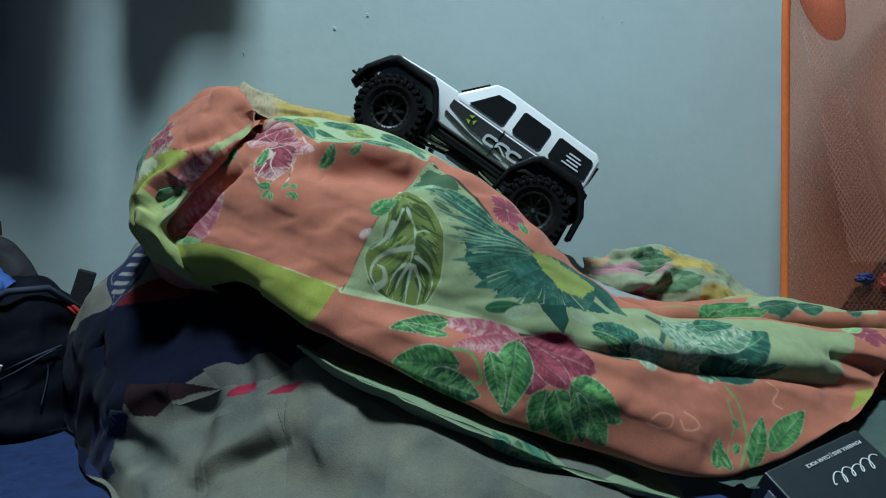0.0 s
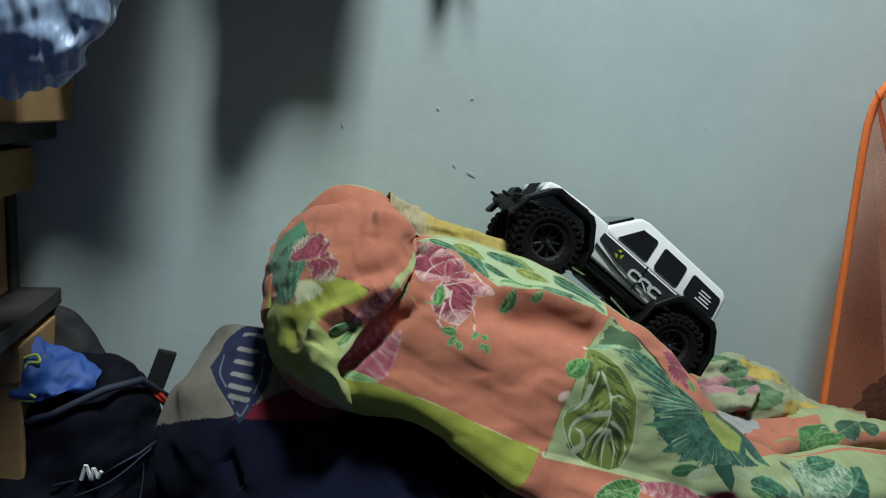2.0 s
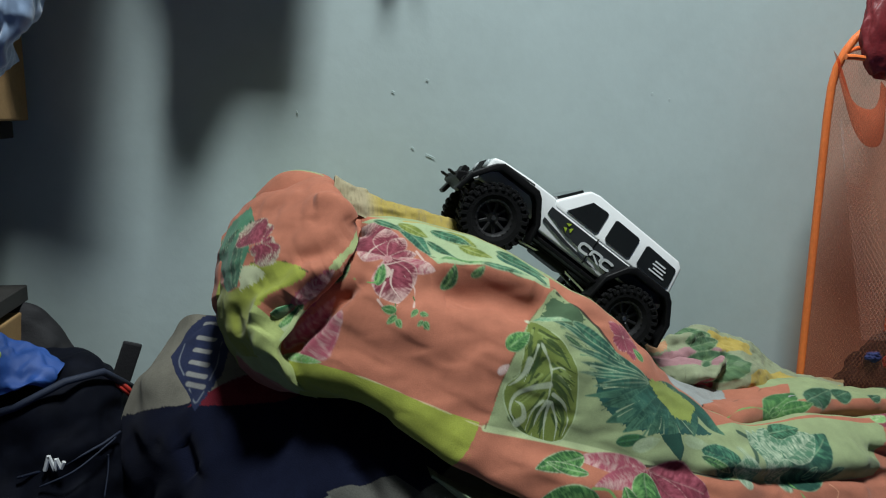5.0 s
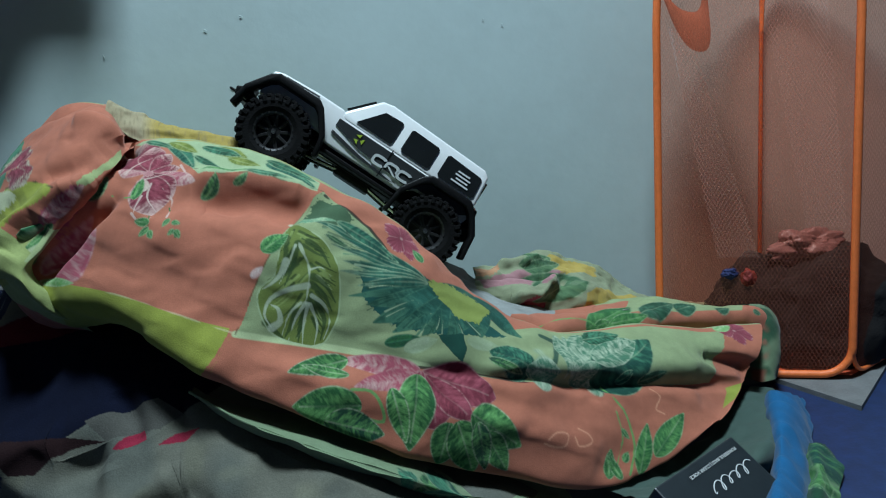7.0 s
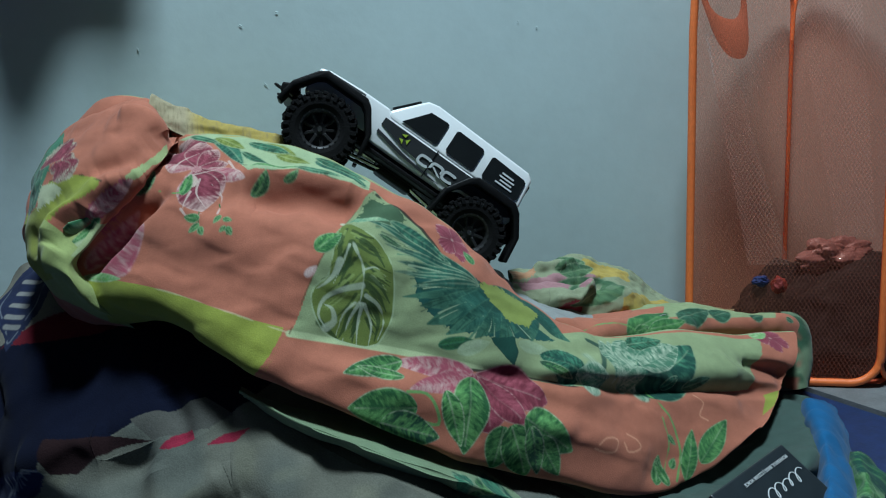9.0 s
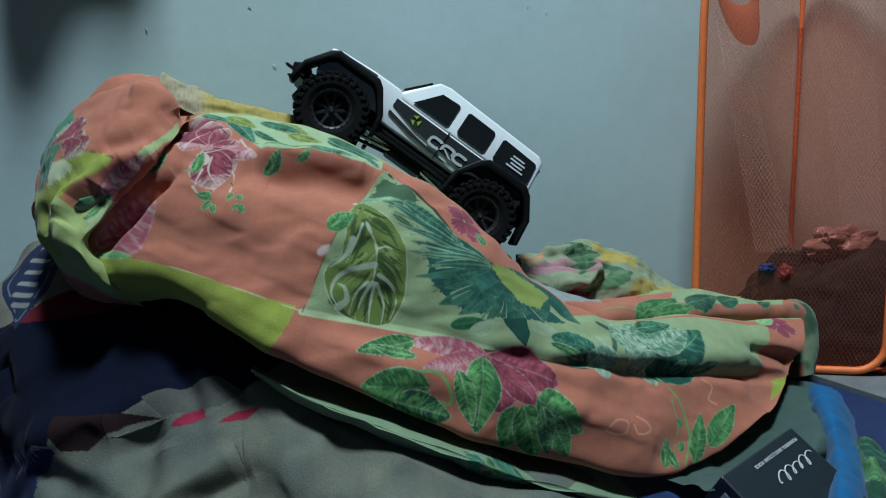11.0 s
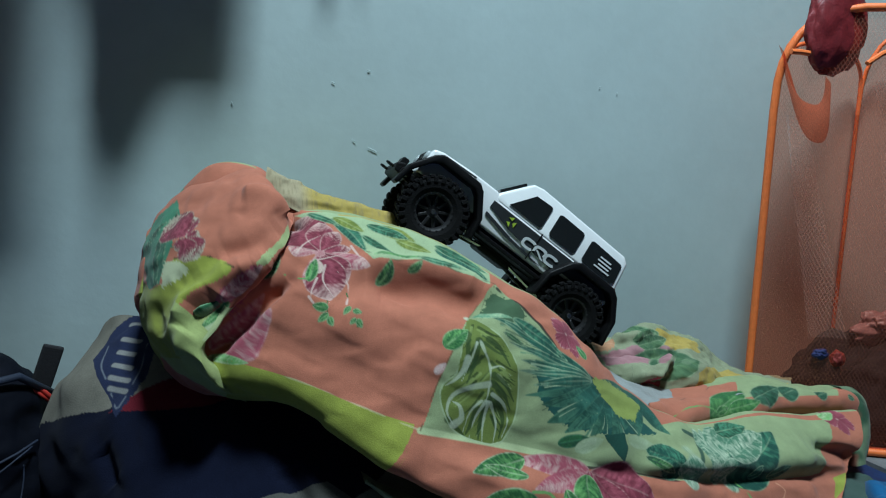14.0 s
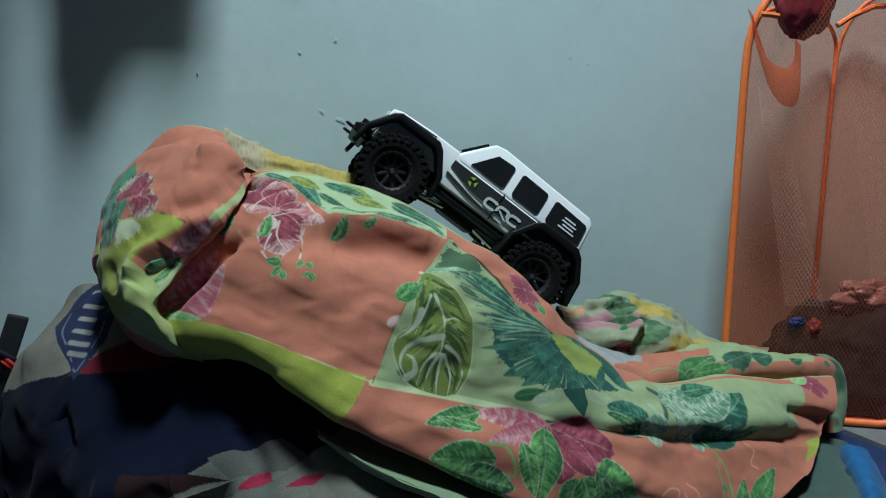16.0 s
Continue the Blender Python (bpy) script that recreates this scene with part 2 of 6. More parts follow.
quilt = folds(quilt, quilt_u, quilt_v, [
    (0.013, -0.018, [(2.93, 3.39), (2.25, 4.06), (1.78, 4.43), (1.27, 4.63)]),
    (0.009, 0.014, [(2.69, 3.78), (2.26, 4.39), (1.94, 4.73)]),
    (0.006, -0.013, [(2.89, 4.01), (2.31, 4.61), (1.99, 4.96)]),
    (0.014, 0.012, [(2.68, 2.84), (1.72, 3.82), (0.41, 4.10), (0.57, 4.76)]),
    (0.007, 0.012, [(2.13, 4.51), (1.68, 4.81), (2.08, 5.33)]),
    (0.007, -0.016, [(2.01, 3.24), (2.71, 3.19), (3.05, 3.28)]),
    (0.016, -0.011, [(3.82, 3.88), (4.45, 3.64), (4.90, 3.58)]),
    (0.011, 0.007, [(3.84, 3.63), (4.41, 3.42), (4.91, 3.33)]),
    (0.005, -0.005, [(7.01, 5.00), (7.60, 4.99), (8.36, 5.00), (9.46, 5.01), (9.98, 5.01)]),
    (0.009, 0.005, [(7.66, 4.70), (8.58, 4.60), (9.58, 4.52)]),
    (0.007, -0.010, [(9.52, 4.13), (9.80, 4.42), (10.00, 4.57)]),
    (0.014, 0.006, [(4.61, 5.39), (5.95, 5.39), (7.38, 5.48), (8.70, 5.51)]),
    (0.018, -0.005, [(2.57, 4.69), (3.27, 4.64), (4.19, 4.70)]),
], front=2.6)
quilt = ripples(quilt, 3, 0.06, 0.0011, (1, 1, 1.6))



def grid_object(name, g, mat, colours=None, parent=None, label="", closed=False):
    nv, nu = g.shape[:2]
    k = np.arange(nv * nu).reshape(nv, nu)
    if closed:
        k = np.concatenate([k, k[:, :1]], 1)
    faces = np.stack([k[:-1, :-1], k[1:, :-1], k[1:, 1:], k[:-1, 1:]], -1).reshape(-1, 4)
    me = bpy.data.meshes.new(name)
    me.vertices.add(nv * nu)
    me.vertices.foreach_set("co", g.reshape(-1).astype(np.float32))
    me.loops.add(faces.size)
    me.loops.foreach_set("vertex_index", faces.reshape(-1).astype(np.int32))
    me.polygons.add(len(faces))
    me.polygons.foreach_set("loop_start", np.arange(0, faces.size, 4, dtype=np.int32))
    me.polygons.foreach_set("use_smooth", np.ones(len(faces), bool))
    me.update(calc_edges=True)
    me.materials.append(mat)
    if colours is not None:
        at = me.color_attributes.new("print", "FLOAT_COLOR", "POINT")
        rgba = np.concatenate([colours.reshape(-1, 3), np.ones((nv * nu, 1))], 1).astype(np.float32)
        at.data.foreach_set("color", rgba.reshape(-1))
    ob = new(name, me)
    if parent:
        ob.parent = parent
    if label:
        ob["label"] = label
    return ob


# ---- printing on cloth ----
def value_noise(q):
    """Smooth noise from 0 to 1 over an array of places."""
    i = np.floor(q).astype(np.int64)
    f = q - i
    f = f * f * (3 - 2 * f)
    out = np.zeros(q.shape[:-1])
    for dx in (0, 1):
        for dy in (0, 1):
            for dz in (0, 1):
                h = (i[..., 0] + dx) * 374761393 + (i[..., 1] + dy) * 668265263 + (i[..., 2] + dz) * 2147483647
                h = ((h ^ (h >> 13)) * 1274126177) & 0xFFFFFF
                w = np.abs(1 - dx - f[..., 0]) * np.abs(1 - dy - f[..., 1]) * np.abs(1 - dz - f[..., 2])
                out += w * h / 0xFFFFFF
    return out


def smooth(x, a, b):
    f = np.clip((x - a) / (b - a), 0, 1)
    return f * f * (3 - 2 * f)


def lay(c, alpha, colour):
    """Lays a colour over part of a print."""
    c += alpha[..., None] * (np.asarray(colour, float) - c)


class Print:
    """Colours printed on a lofted cloth; places are given in its loft coordinates."""

    def __init__(self, g, u, v, base):
        self.g, self.u, self.v = g, u, v
        self.c = np.empty(g.shape)
        self.c[:] = base
        self.n = grid_normals(g)
        self.fine = value_noise(g * 700)
        self.wide = value_noise(g * 130)

    def put(self, alpha, colour):
        self.c += alpha[..., None] * (np.asarray(colour, float) - self.c)

    def window(self, places, reach):
        """The rows and columns of the cloth that lie within reach of some places."""
        mid = np.mean(places, 0)
        reach = reach + max(np.linalg.norm(p - mid) for p in places)
        close = (np.abs(self.g - mid) < reach).all(2)
        rows, cols = np.flatnonzero(close.any(1)), np.flatnonzero(close.any(0))
        return slice(rows[0], rows[-1] + 1), slice(cols[0], cols[-1] + 1)

    def axes(self, a, b, reach=0.75):
        ga, gb = place_on(self.g, self.u, self.v, a), place_on(self.g, self.u, self.v, b)
        n = place_on(self.n, self.u, self.v, ((a[0] + b[0]) / 2, (a[1] + b[1]) / 2))
        size = np.linalg.norm(gb - ga)
        e1 = (gb - ga) / size
        e2 = np.cross(n, e1)
        e2 /= np.linalg.norm(e2)
        some = self.window([ga - e1 * size * 0.1, gb], reach * size)
        d = self.g[some] - ga
        return d @ e1 / size, d @ e2 / size, np.abs(d @ np.cross(e1, e2)) < 0.035, size, some

    def region(self, uvs, colour, ragged=0.0):
        x, y, inside = self.u, self.v * 1.0, np.zeros(self.u.shape, bool)
        if ragged:
            x, y = x + ragged * (self.wide - 0.5) + 0.5 * ragged * (self.fine - 0.5), y + ragged * (self.fine - 0.5)
        for (x0, y0), (x1, y1) in zip(uvs, uvs[1:] + uvs[:1]):
            if y0 != y1:
                inside ^= ((y0 > y) != (y1 > y)) & (x < (x1 - x0) * (y - y0) / (y1 - y0) + x0)
        self.put(inside * 1.0, colour)
        return self

    def stroke(self, uvs, width, colour, strength=1.0, taper=False):
        places = [place_on(self.g, self.u, self.v, p) for p in uvs]
        if len(places) > 2:
            places = list(spline(places, np.linspace(0, len(places) - 1, 3 * len(places) - 2)))
        some = self.window(places, 2 * width)
        d, along = line_distance(self.g[some], places)
        w = width * (1 - 0.85 * along if taper else 1.0)
        lay(self.c[some], strength * (1 - smooth(d, w * 0.55, w)), colour)
        return self

    def leaf(self, a, b, width, dark, light, rim, bend=0.0, veins=7, blunt=0.75, rib=True):
        q, r, near, size, some = self.axes(a, b)
        c = self.c[some]
        q1 = np.clip(q, 0, 1)
        r = r - bend * 4 * q1 * (1 - q1)
        w = width * np.sin(np.pi * q1 ** blunt) ** 0.8 * (0.94 + 0.13 * value_noise(np.stack([q1 * 4, np.sign(r) * 3 + size * 40, 0 * q], -1))) + 1e-6
        s = np.abs(r) / w
        soft = 0.0007 / size / w
        body = near * (q > 0) * (q < 1) * (1 - smooth(s, 1 - soft, 1 + soft))
        lean = q - 0.55 * np.abs(r)
        brush = 0.6 * value_noise(np.stack([lean * 26, r * 14 + 5, 0 * q + size * 50], -1)) + 0.4 * value_noise(np.stack([lean * 60, r * 30 + 9, 0 * q + size * 80], -1))
        broad = value_noise(np.stack([q * 3.2, r * 9 + 2, 0 * q + size * 310], -1))
        half = smooth(r, -0.02, 0.02)
        tone = np.clip(1.7 * (brush - 0.40) + 0.85 * (broad - 0.5) + 0.30 * half * (1 - s) - 0.12 * (1 - s) + 0.08, 0, 1)
        tint = np.asarray(dark) + tone[..., None] * (np.asarray(light) - np.asarray(dark))
        c += body[..., None] * (tint - c)
        if rim is not None:
            lay(c, body * smooth(s, 1 - 0.0012 / size / w, 1 - 0.0003 / size / w) * np.clip(1.3 * brush - 0.2, 0, 0.6), rim)
            if rib:
                lay(c, body * (1 - smooth(np.abs(r), 0.0003 / size, 0.0010 / size)) * (q < 0.9) * 0.22 * broad * 1.6, rim)
            else:
                lay(c, body * smooth(q + 0.5 * (brush - 0.5), 0.62, 1.0) * 0.7, rim)
        return self

    def flower(self, a, b, petals, dark, light, rim, depth=0.3, start=0.0):
        q, r, near, size, some = self.axes(a, b, 1.2)
        c = self.c[some]
        rho, angle = np.hypot(q, r), np.arctan2(r, q) - start
        lobe = np.abs(np.cos(angle * petals / 2))
        reach = (1 - depth) + depth * lobe ** 0.7 + 0.34 * (value_noise(np.stack([angle * 2.6 + 20, 0 * q, 0 * q + size * 90], -1)) - 0.5) + 0.08 * (value_noise(np.stack([angle * 14 + 50, 0 * q, 0 * q], -1)) - 0.5)
        body = near * (1 - smooth(rho / reach, 0.97, 1.03))
        streak = value_noise(np.stack([angle * 24 + 90, rho * 1.5, 0 * q + size * 70], -1))
        tone = np.clip(0.25 + 0.75 * rho / reach * streak + 0.35 * (streak - 0.5), 0, 1)
        tint = np.asarray(dark) + tone[..., None] * (np.asarray(light) - np.asarray(dark))
        c += body[..., None] * (tint - c)
        lay(c, body * smooth(rho / reach, 0.86, 0.98) * smooth(streak, 0.4, 0.75) * 0.8, rim)
        lay(c, body * (1 - smooth(lobe, 0.05, 0.16)) * smooth(rho, 0.1, 0.3) * 0.3, rim)
        lay(c, body * (1 - smooth(rho, 0.03, 0.14)) * 0.6, rim)
        return self


ORANGE, SAGE, LIME = (0.41, 0.138, 0.084), (0.250, 0.312, 0.158), (0.265, 0.30, 0.05)
CREAM, PALE, OCHRE = (0.48, 0.51, 0.36), (0.38, 0.48, 0.29), (0.38, 0.28, 0.07)
LILY, FERN = (0.43, 0.50, 0.36), (0.06, 0.17, 0.10)
DEEP, GREEN, FRESH = (0.010, 0.055, 0.028), (0.022, 0.115, 0.035), (0.13, 0.33, 0.10)
TEAL, JADE, OLIVE, MOSS = (0.007, 0.058, 0.040), (0.06, 0.22, 0.125), (0.10, 0.14, 0.02), (0.28, 0.33, 0.09)
WINE, PINK, BLUSH = (0.15, 0.022, 0.036), (0.33, 0.072, 0.10), (0.52, 0.33, 0.30)

ink = Print(quilt, quilt_u, quilt_v, ORANGE)
# patches
ink.put((quilt_v > 5.0) * (quilt_u < 4.42 - 0.05 * (quilt_v - 5)) * (quilt_v < 6.25) * (quilt_u > 1.2) * 1.0, LIME)
ink.put((quilt_v < 2.98) * 1.0, SAGE)
ink.region([(5.03, 3.19), (4.91, 3.45), (4.80, 3.66), (4.69, 4.18), (4.58, 4.54), (4.49, 5.07), (5.83, 4.96), (6.93, 4.99),
            (8.01, 5.03), (9.02, 4.99), (9.67, 4.97), (9.67, 4.12), (9.63, 3.28), (8.98, 3.13), (8.00, 3.03),
            (7.51, 3.60), (7.08, 3.60), (6.54, 3.61), (6.12, 3.66), (5.66, 3.43), (5.27, 3.33)], SAGE)
ink.region([(3.02, 3.07), (3.45, 2.96), (4.00, 2.96), (4.47, 2.90), (4.97, 3.01), (4.97, 3.25), (4.66, 3.36), (4.46, 3.36),
            (4.13, 3.54), (3.91, 3.60), (3.80, 3.51), (3.64, 3.31), (3.45, 3.19)], (0.30, 0.39, 0.22))
ink.region([(0.41, 3.72), (1.43, 4.03), (1.83, 4.01), (1.72, 4.15), (1.21, 4.33), (1.07, 4.54), (1.73, 4.75), (1.78, 4.99),
            (2.29, 5.67), (2.14, 6.04), (1.09, 5.54), (0.24, 5.54), (0.30, 4.81), (0.36, 4.42), (0.52, 4.16)], LIME)
ink.region([(0.42, 3.72), (1.29, 4.04), (1.08, 4.22), (0.77, 4.33), (0.54, 4.28)], LIME, 0.10)
ink.region([(1.29, 4.78), (1.98, 4.61), (2.19, 4.45), (2.22, 4.48), (1.97, 4.79), (1.82, 4.93)], SAGE)
ink.region([(0.61, 2.94), (0.69, 3.07), (0.69, 3.57), (0.51, 3.78), (0.17, 4.06), (0.00, 3.34), (0.22, 3.09)], JADE, 0.05)
ink.region([(1.85, 4.19), (2.18, 3.97), (2.60, 4.07), (2.35, 4.45), (2.20, 4.60), (2.22, 4.48), (1.63, 4.42)], PINK, 0.05)
ink.region([(9.84, 5.06), (10.00, 5.00), (10.00, 5.34), (9.90, 5.46)], LIME)
# light piping and dark stitches along the seams
ink.stroke([(4.49, 5.07), (5.06, 4.99), (5.83, 4.96), (6.45, 4.97), (6.94, 5.00)], 0.0030, (0.42, 0.50, 0.27))
ink.stroke([(6.85, 5.03), (7.28, 4.97), (7.74, 5.00), (8.17, 5.09)], 0.0015, (0.03, 0.015, 0.015), 0.9)
ink.stroke([(5.06, 3.24), (5.27, 3.33), (5.66, 3.43), (6.12, 3.66), (6.54, 3.61), (7.08, 3.60)], 0.0017, (0.02, 0.02, 0.015), 0.9)
ink.stroke([(5.03, 3.19), (4.66, 3.36), (4.46, 3.36), (4.13, 3.54), (3.80, 3.51)], 0.0008, (0.08, 0.06, 0.03), 0.6)
ink.stroke([(5.02, 3.24), (4.80, 3.66), (4.69, 4.18), (4.58, 4.54), (4.49, 5.07)], 0.0008, (0.12, 0.08, 0.04), 0.7)
ink.stroke([(0.42, 3.72), (1.43, 4.03), (1.84, 4.01)], 0.0008, (0.05, 0.04, 0.02), 0.8)
ink.stroke([(1.98, 5.00), (2.99, 5.01), (4.00, 5.01), (4.47, 5.06)], 0.0009, (0.55, 0.50, 0.30), 0.5)
ink.stroke([(3.55, 2.99), (3.99, 2.93), (4.46, 2.81), (4.76, 2.78)], 0.0016, OCHRE, 0.9)
# hump: small flower, bud and leaves
ink.leaf((0.19, 3.99), (0.61, 2.94), 0.15, TEAL, GREEN, JADE)
ink.flower((0.86, 3.75), (1.01, 3.69), 4, WINE, PINK, BLUSH)
ink.flower((0.80, 3.57), (0.94, 3.57), 4, PINK, BLUSH, BLUSH)
ink.leaf((1.97, 4.66), (2.20, 4.43), 0.14, GREEN, JADE, PALE)
ink.leaf((2.46, 3.67), (2.85, 3.10), 0.28, OLIVE, CREAM, CREAM)
ink.leaf((2.57, 4.15), (2.76, 3.81), 0.22, DEEP, FRESH, PALE)
ink.leaf((2.19, 3.94), (2.41, 3.75), 0.22, DEEP, GREEN, PALE)
ink.leaf((1.97, 4.94), (2.57, 4.25), 0.15, PINK, BLUSH, BLUSH, bend=-0.05, rib=False)
ink.leaf((1.97, 5.01), (2.47, 4.97), 0.10, FRESH, PALE, PALE)
# large flower with sprigs
for tip, w, dark, tone in (((2.89, 3.69), 0.30, PINK, BLUSH), ((3.03, 3.12), 0.36, WINE, PINK), ((3.31, 3.24), 0.34, WINE, PINK), ((3.53, 3.33), 0.34, WINE, PINK), ((3.67, 3.51), 0.26, WINE, PINK),
                           ((3.88, 3.66), 0.17, PINK, BLUSH), ((3.61, 3.87), 0.34, WINE, PINK), ((3.22, 4.06), 0.28, PINK, BLUSH), ((3.43, 4.09), 0.36, WINE, PINK)):
    ink.leaf((3.32, 3.61), tip, w, dark, tone, (0.60, 0.44, 0.38), blunt=1.25, rib=False)
ink.leaf((3.31, 3.84), (3.25, 3.70), 0.30, BLUSH, CREAM, None)
for line in ([(3.02, 3.7), (3.15, 3.54), (3.32, 3.42)], [(3.24, 3.72), (3.39, 3.66), (3.61, 3.57)], [(3.67, 3.48), (3.8, 3.67), (3.57, 3.72)], [(3.18, 4.12), (3.27, 4.18), (3.42, 4.12)], [(3.62, 4.1), (3.63, 3.87), (3.52, 3.78)], [(3.38, 3.75), (3.35, 3.91), (3.47, 4.04)], [(3.28, 3.9), (3.21, 4.04), (3.2, 4.16)]):
    ink.stroke(line, 0.0013, (0.60, 0.46, 0.40), 0.75, True)
ink.flower((3.32, 3.63), (3.38, 3.64), 5, PINK, BLUSH, BLUSH)
ink.leaf((3.18, 3.96), (3.27, 3.70), 0.24, GREEN, FRESH, PALE)
ink.stroke([(2.84, 3.97), (3.14, 3.93), (3.21, 3.78)], 0.0008, FRESH)
ink.stroke([(3.39, 4.10), (3.41, 4.31)], 0.0007, GREEN)
ink.stroke([(3.61, 3.97), (3.76, 4.28)], 0.0007, GREEN)
for base, tip in (((3.41, 4.18), (3.21, 4.19)), ((3.41, 4.22), (3.28, 4.33)), ((3.41, 4.25), (3.48, 4.33)), ((3.67, 4.12), (3.59, 4.21)),
                  ((3.69, 4.15), (3.80, 4.15)), ((3.74, 4.21), (3.67, 4.28)), ((3.75, 4.21), (3.80, 4.28))):
    ink.leaf(base, tip, 0.30, GREEN, FRESH, PALE, veins=3)
ink.leaf((3.93, 3.78), (4.09, 3.55), 0.24, DEEP, FRESH, PALE, bend=-0.12)
ink.leaf((4.24, 3.58), (4.37, 3.42), 0.24, DEEP, FRESH, PALE, bend=-0.08)
# leaves along the ridge
ink.leaf((3.45, 3.13), (3.83, 3.52), 0.13, TEAL, JADE, PALE, bend=0.06)
ink.leaf((3.93, 3.09), (4.31, 3.13), 0.20, OLIVE, MOSS, PALE)
ink.leaf((3.91, 3.55), (4.41, 3.34), 0.07, GREEN, FRESH, PALE)
ink.leaf((4.48, 3.12), (4.96, 3.21), 0.14, TEAL, JADE, PALE)
ink.leaf((4.60, 2.93), (4.89, 3.09), 0.10, DEEP, JADE, PALE)
for a, b, w in (((3.48, 3.09), (3.81, 3.25), 0.24), ((3.84, 3.10), (4.25, 3.13), 0.2), ((4.13, 3.22), (4.45, 3.22), 0.22), ((4.48, 3.04), (4.95, 3.07), 0.16),
                ((3.78, 3.31), (4.12, 3.46), 0.14), ((3.18, 3.06), (3.54, 3.24), 0.16), ((4.33, 3.40), (4.76, 3.27), 0.10)):
    ink.leaf(a, b, w * 0.8, OLIVE if w > 0.2 else DEEP, MOSS if w > 0.2 else JADE, PALE)
# shaded foliage at the top of the pale patch, and the large leaf
ink.region([(5.01, 3.33), (5.22, 3.31), (5.46, 3.43), (5.27, 3.60), (4.88, 3.67)], (0.05, 0.10, 0.05), 0.06)
ink.leaf((4.82, 3.69), (5.26, 3.55), 0.08, JADE, PALE, PALE)
LEAF_RIM = [(4.78, 3.7), (5.05, 3.78), (5.23, 3.85), (5.4, 4.0), (5.52, 4.22), (5.6, 4.43), (5.63, 4.63), (5.54, 4.91), (5.34, 4.99), (5.02, 4.99), (4.81, 4.93), (4.69, 4.78), (4.62, 4.63), (4.64, 4.51), (4.75, 4.37), (4.77, 4.15)]
ink.region(LEAF_RIM, (0.125, 0.170, 0.038))
RIB_LINE = [(4.81, 3.73), (4.99, 3.99), (5.12, 4.19), (5.15, 4.43), (5.25, 4.82)]
LEFT_RIM = [(4.78, 3.79), (4.75, 4.27), (4.64, 4.54), (4.74, 4.81), (5.12, 4.97)]
RIGHT_RIM = [(4.90, 3.73), (5.23, 3.82), (5.51, 4.16), (5.58, 4.45), (5.48, 4.88)]
rng = random.Random(12)
for k in range(70):
    f = rng.uniform(0.1, 3.4)
    rim_line = LEFT_RIM if k % 2 else RIGHT_RIM
    a, m, b = (np.array([np.interp(g, range(5), [p[i] for p in line]) for i in (0, 1)]) for line, g in ((RIB_LINE, f), (RIB_LINE, f + 0.15), (rim_line, min(f + 0.6, 4))))
    start, stop = rng.uniform(0.02, 0.5), rng.uniform(0.6, 0.97)
    line = [tuple(a + (b - a) * g + (m - a) * math.sin(math.pi * g) * 0.9) for g in (start, (start + stop) / 2, stop)]
    ink.stroke(line, rng.uniform(0.0008, 0.0018), rng.choice([(0.020, 0.042, 0.010), (0.026, 0.055, 0.014), (0.035, 0.07, 0.02), (0.20, 0.27, 0.08), (0.29, 0.36, 0.17)]), 0.8, True)
for line in ([(4.92, 3.96), (4.91, 4.21), (4.87, 4.43)], [(5.02, 3.9), (5.18, 3.94), (5.34, 4.09)], [(5.16, 4.25), (5.33, 4.3), (5.54, 4.45)], [(5.04, 4.64), (5.01, 4.82), (4.98, 4.96)], [(5.29, 4.52), (5.45, 4.67), (5.47, 4.9)], [(5.15, 4.58), (5.13, 4.81), (5.16, 4.97)], [(4.8, 3.93), (4.83, 4.15), (4.8, 4.31)], [(5.16, 4.34), (5.34, 4.4), (5.52, 4.55)], [(4.74, 4.84), (4.87, 4.91), (4.98, 4.97)]):
    ink.stroke(line, 0.0034, (0.022, 0.052, 0.014), 0.8, True)
ink.stroke(LEAF_RIM + LEAF_RIM[:1], 0.0008, PALE, 0.55)
for width, line in ((0.0022, [(4.78, 3.7), (4.96, 3.99), (5.1, 4.19), (5.13, 4.42), (5.13, 4.54)]), (0.001, [(5.11, 4.19), (5.23, 4.13), (5.38, 4.19)]), (0.003, [(5.11, 4.36), (4.91, 4.46), (4.75, 4.58), (4.71, 4.75), (4.81, 4.88)]), (0.0036, [(4.81, 4.88), (4.89, 4.79), (4.84, 4.67), (4.76, 4.64)]), (0.003, [(4.84, 4.19), (4.8, 4.34), (4.73, 4.45), (4.66, 4.52)]), (0.0018, [(5.13, 4.54), (5.05, 4.73), (5.03, 4.97)]), (0.0018, [(5.17, 4.54), (5.17, 4.76), (5.22, 4.99)]), (0.0018, [(5.2, 4.54), (5.36, 4.73), (5.4, 4.96)]), (0.002, [(5.2, 4.45), (5.39, 4.51), (5.53, 4.67), (5.51, 4.88)]), (0.0014, [(4.9, 3.99), (4.87, 4.21), (4.81, 4.42)]), (0.0014, [(5.08, 4.55), (4.97, 4.69), (4.94, 4.93)])):
    ink.stroke(line, width, LILY, 0.7, True)
ink.leaf((4.60, 4.18), (4.80, 3.87), 0.34, GREEN, FRESH, PALE)
ink.leaf((4.54, 4.45), (4.64, 4.31), 0.26, BLUSH, (0.75, 0.68, 0.6), BLUSH)
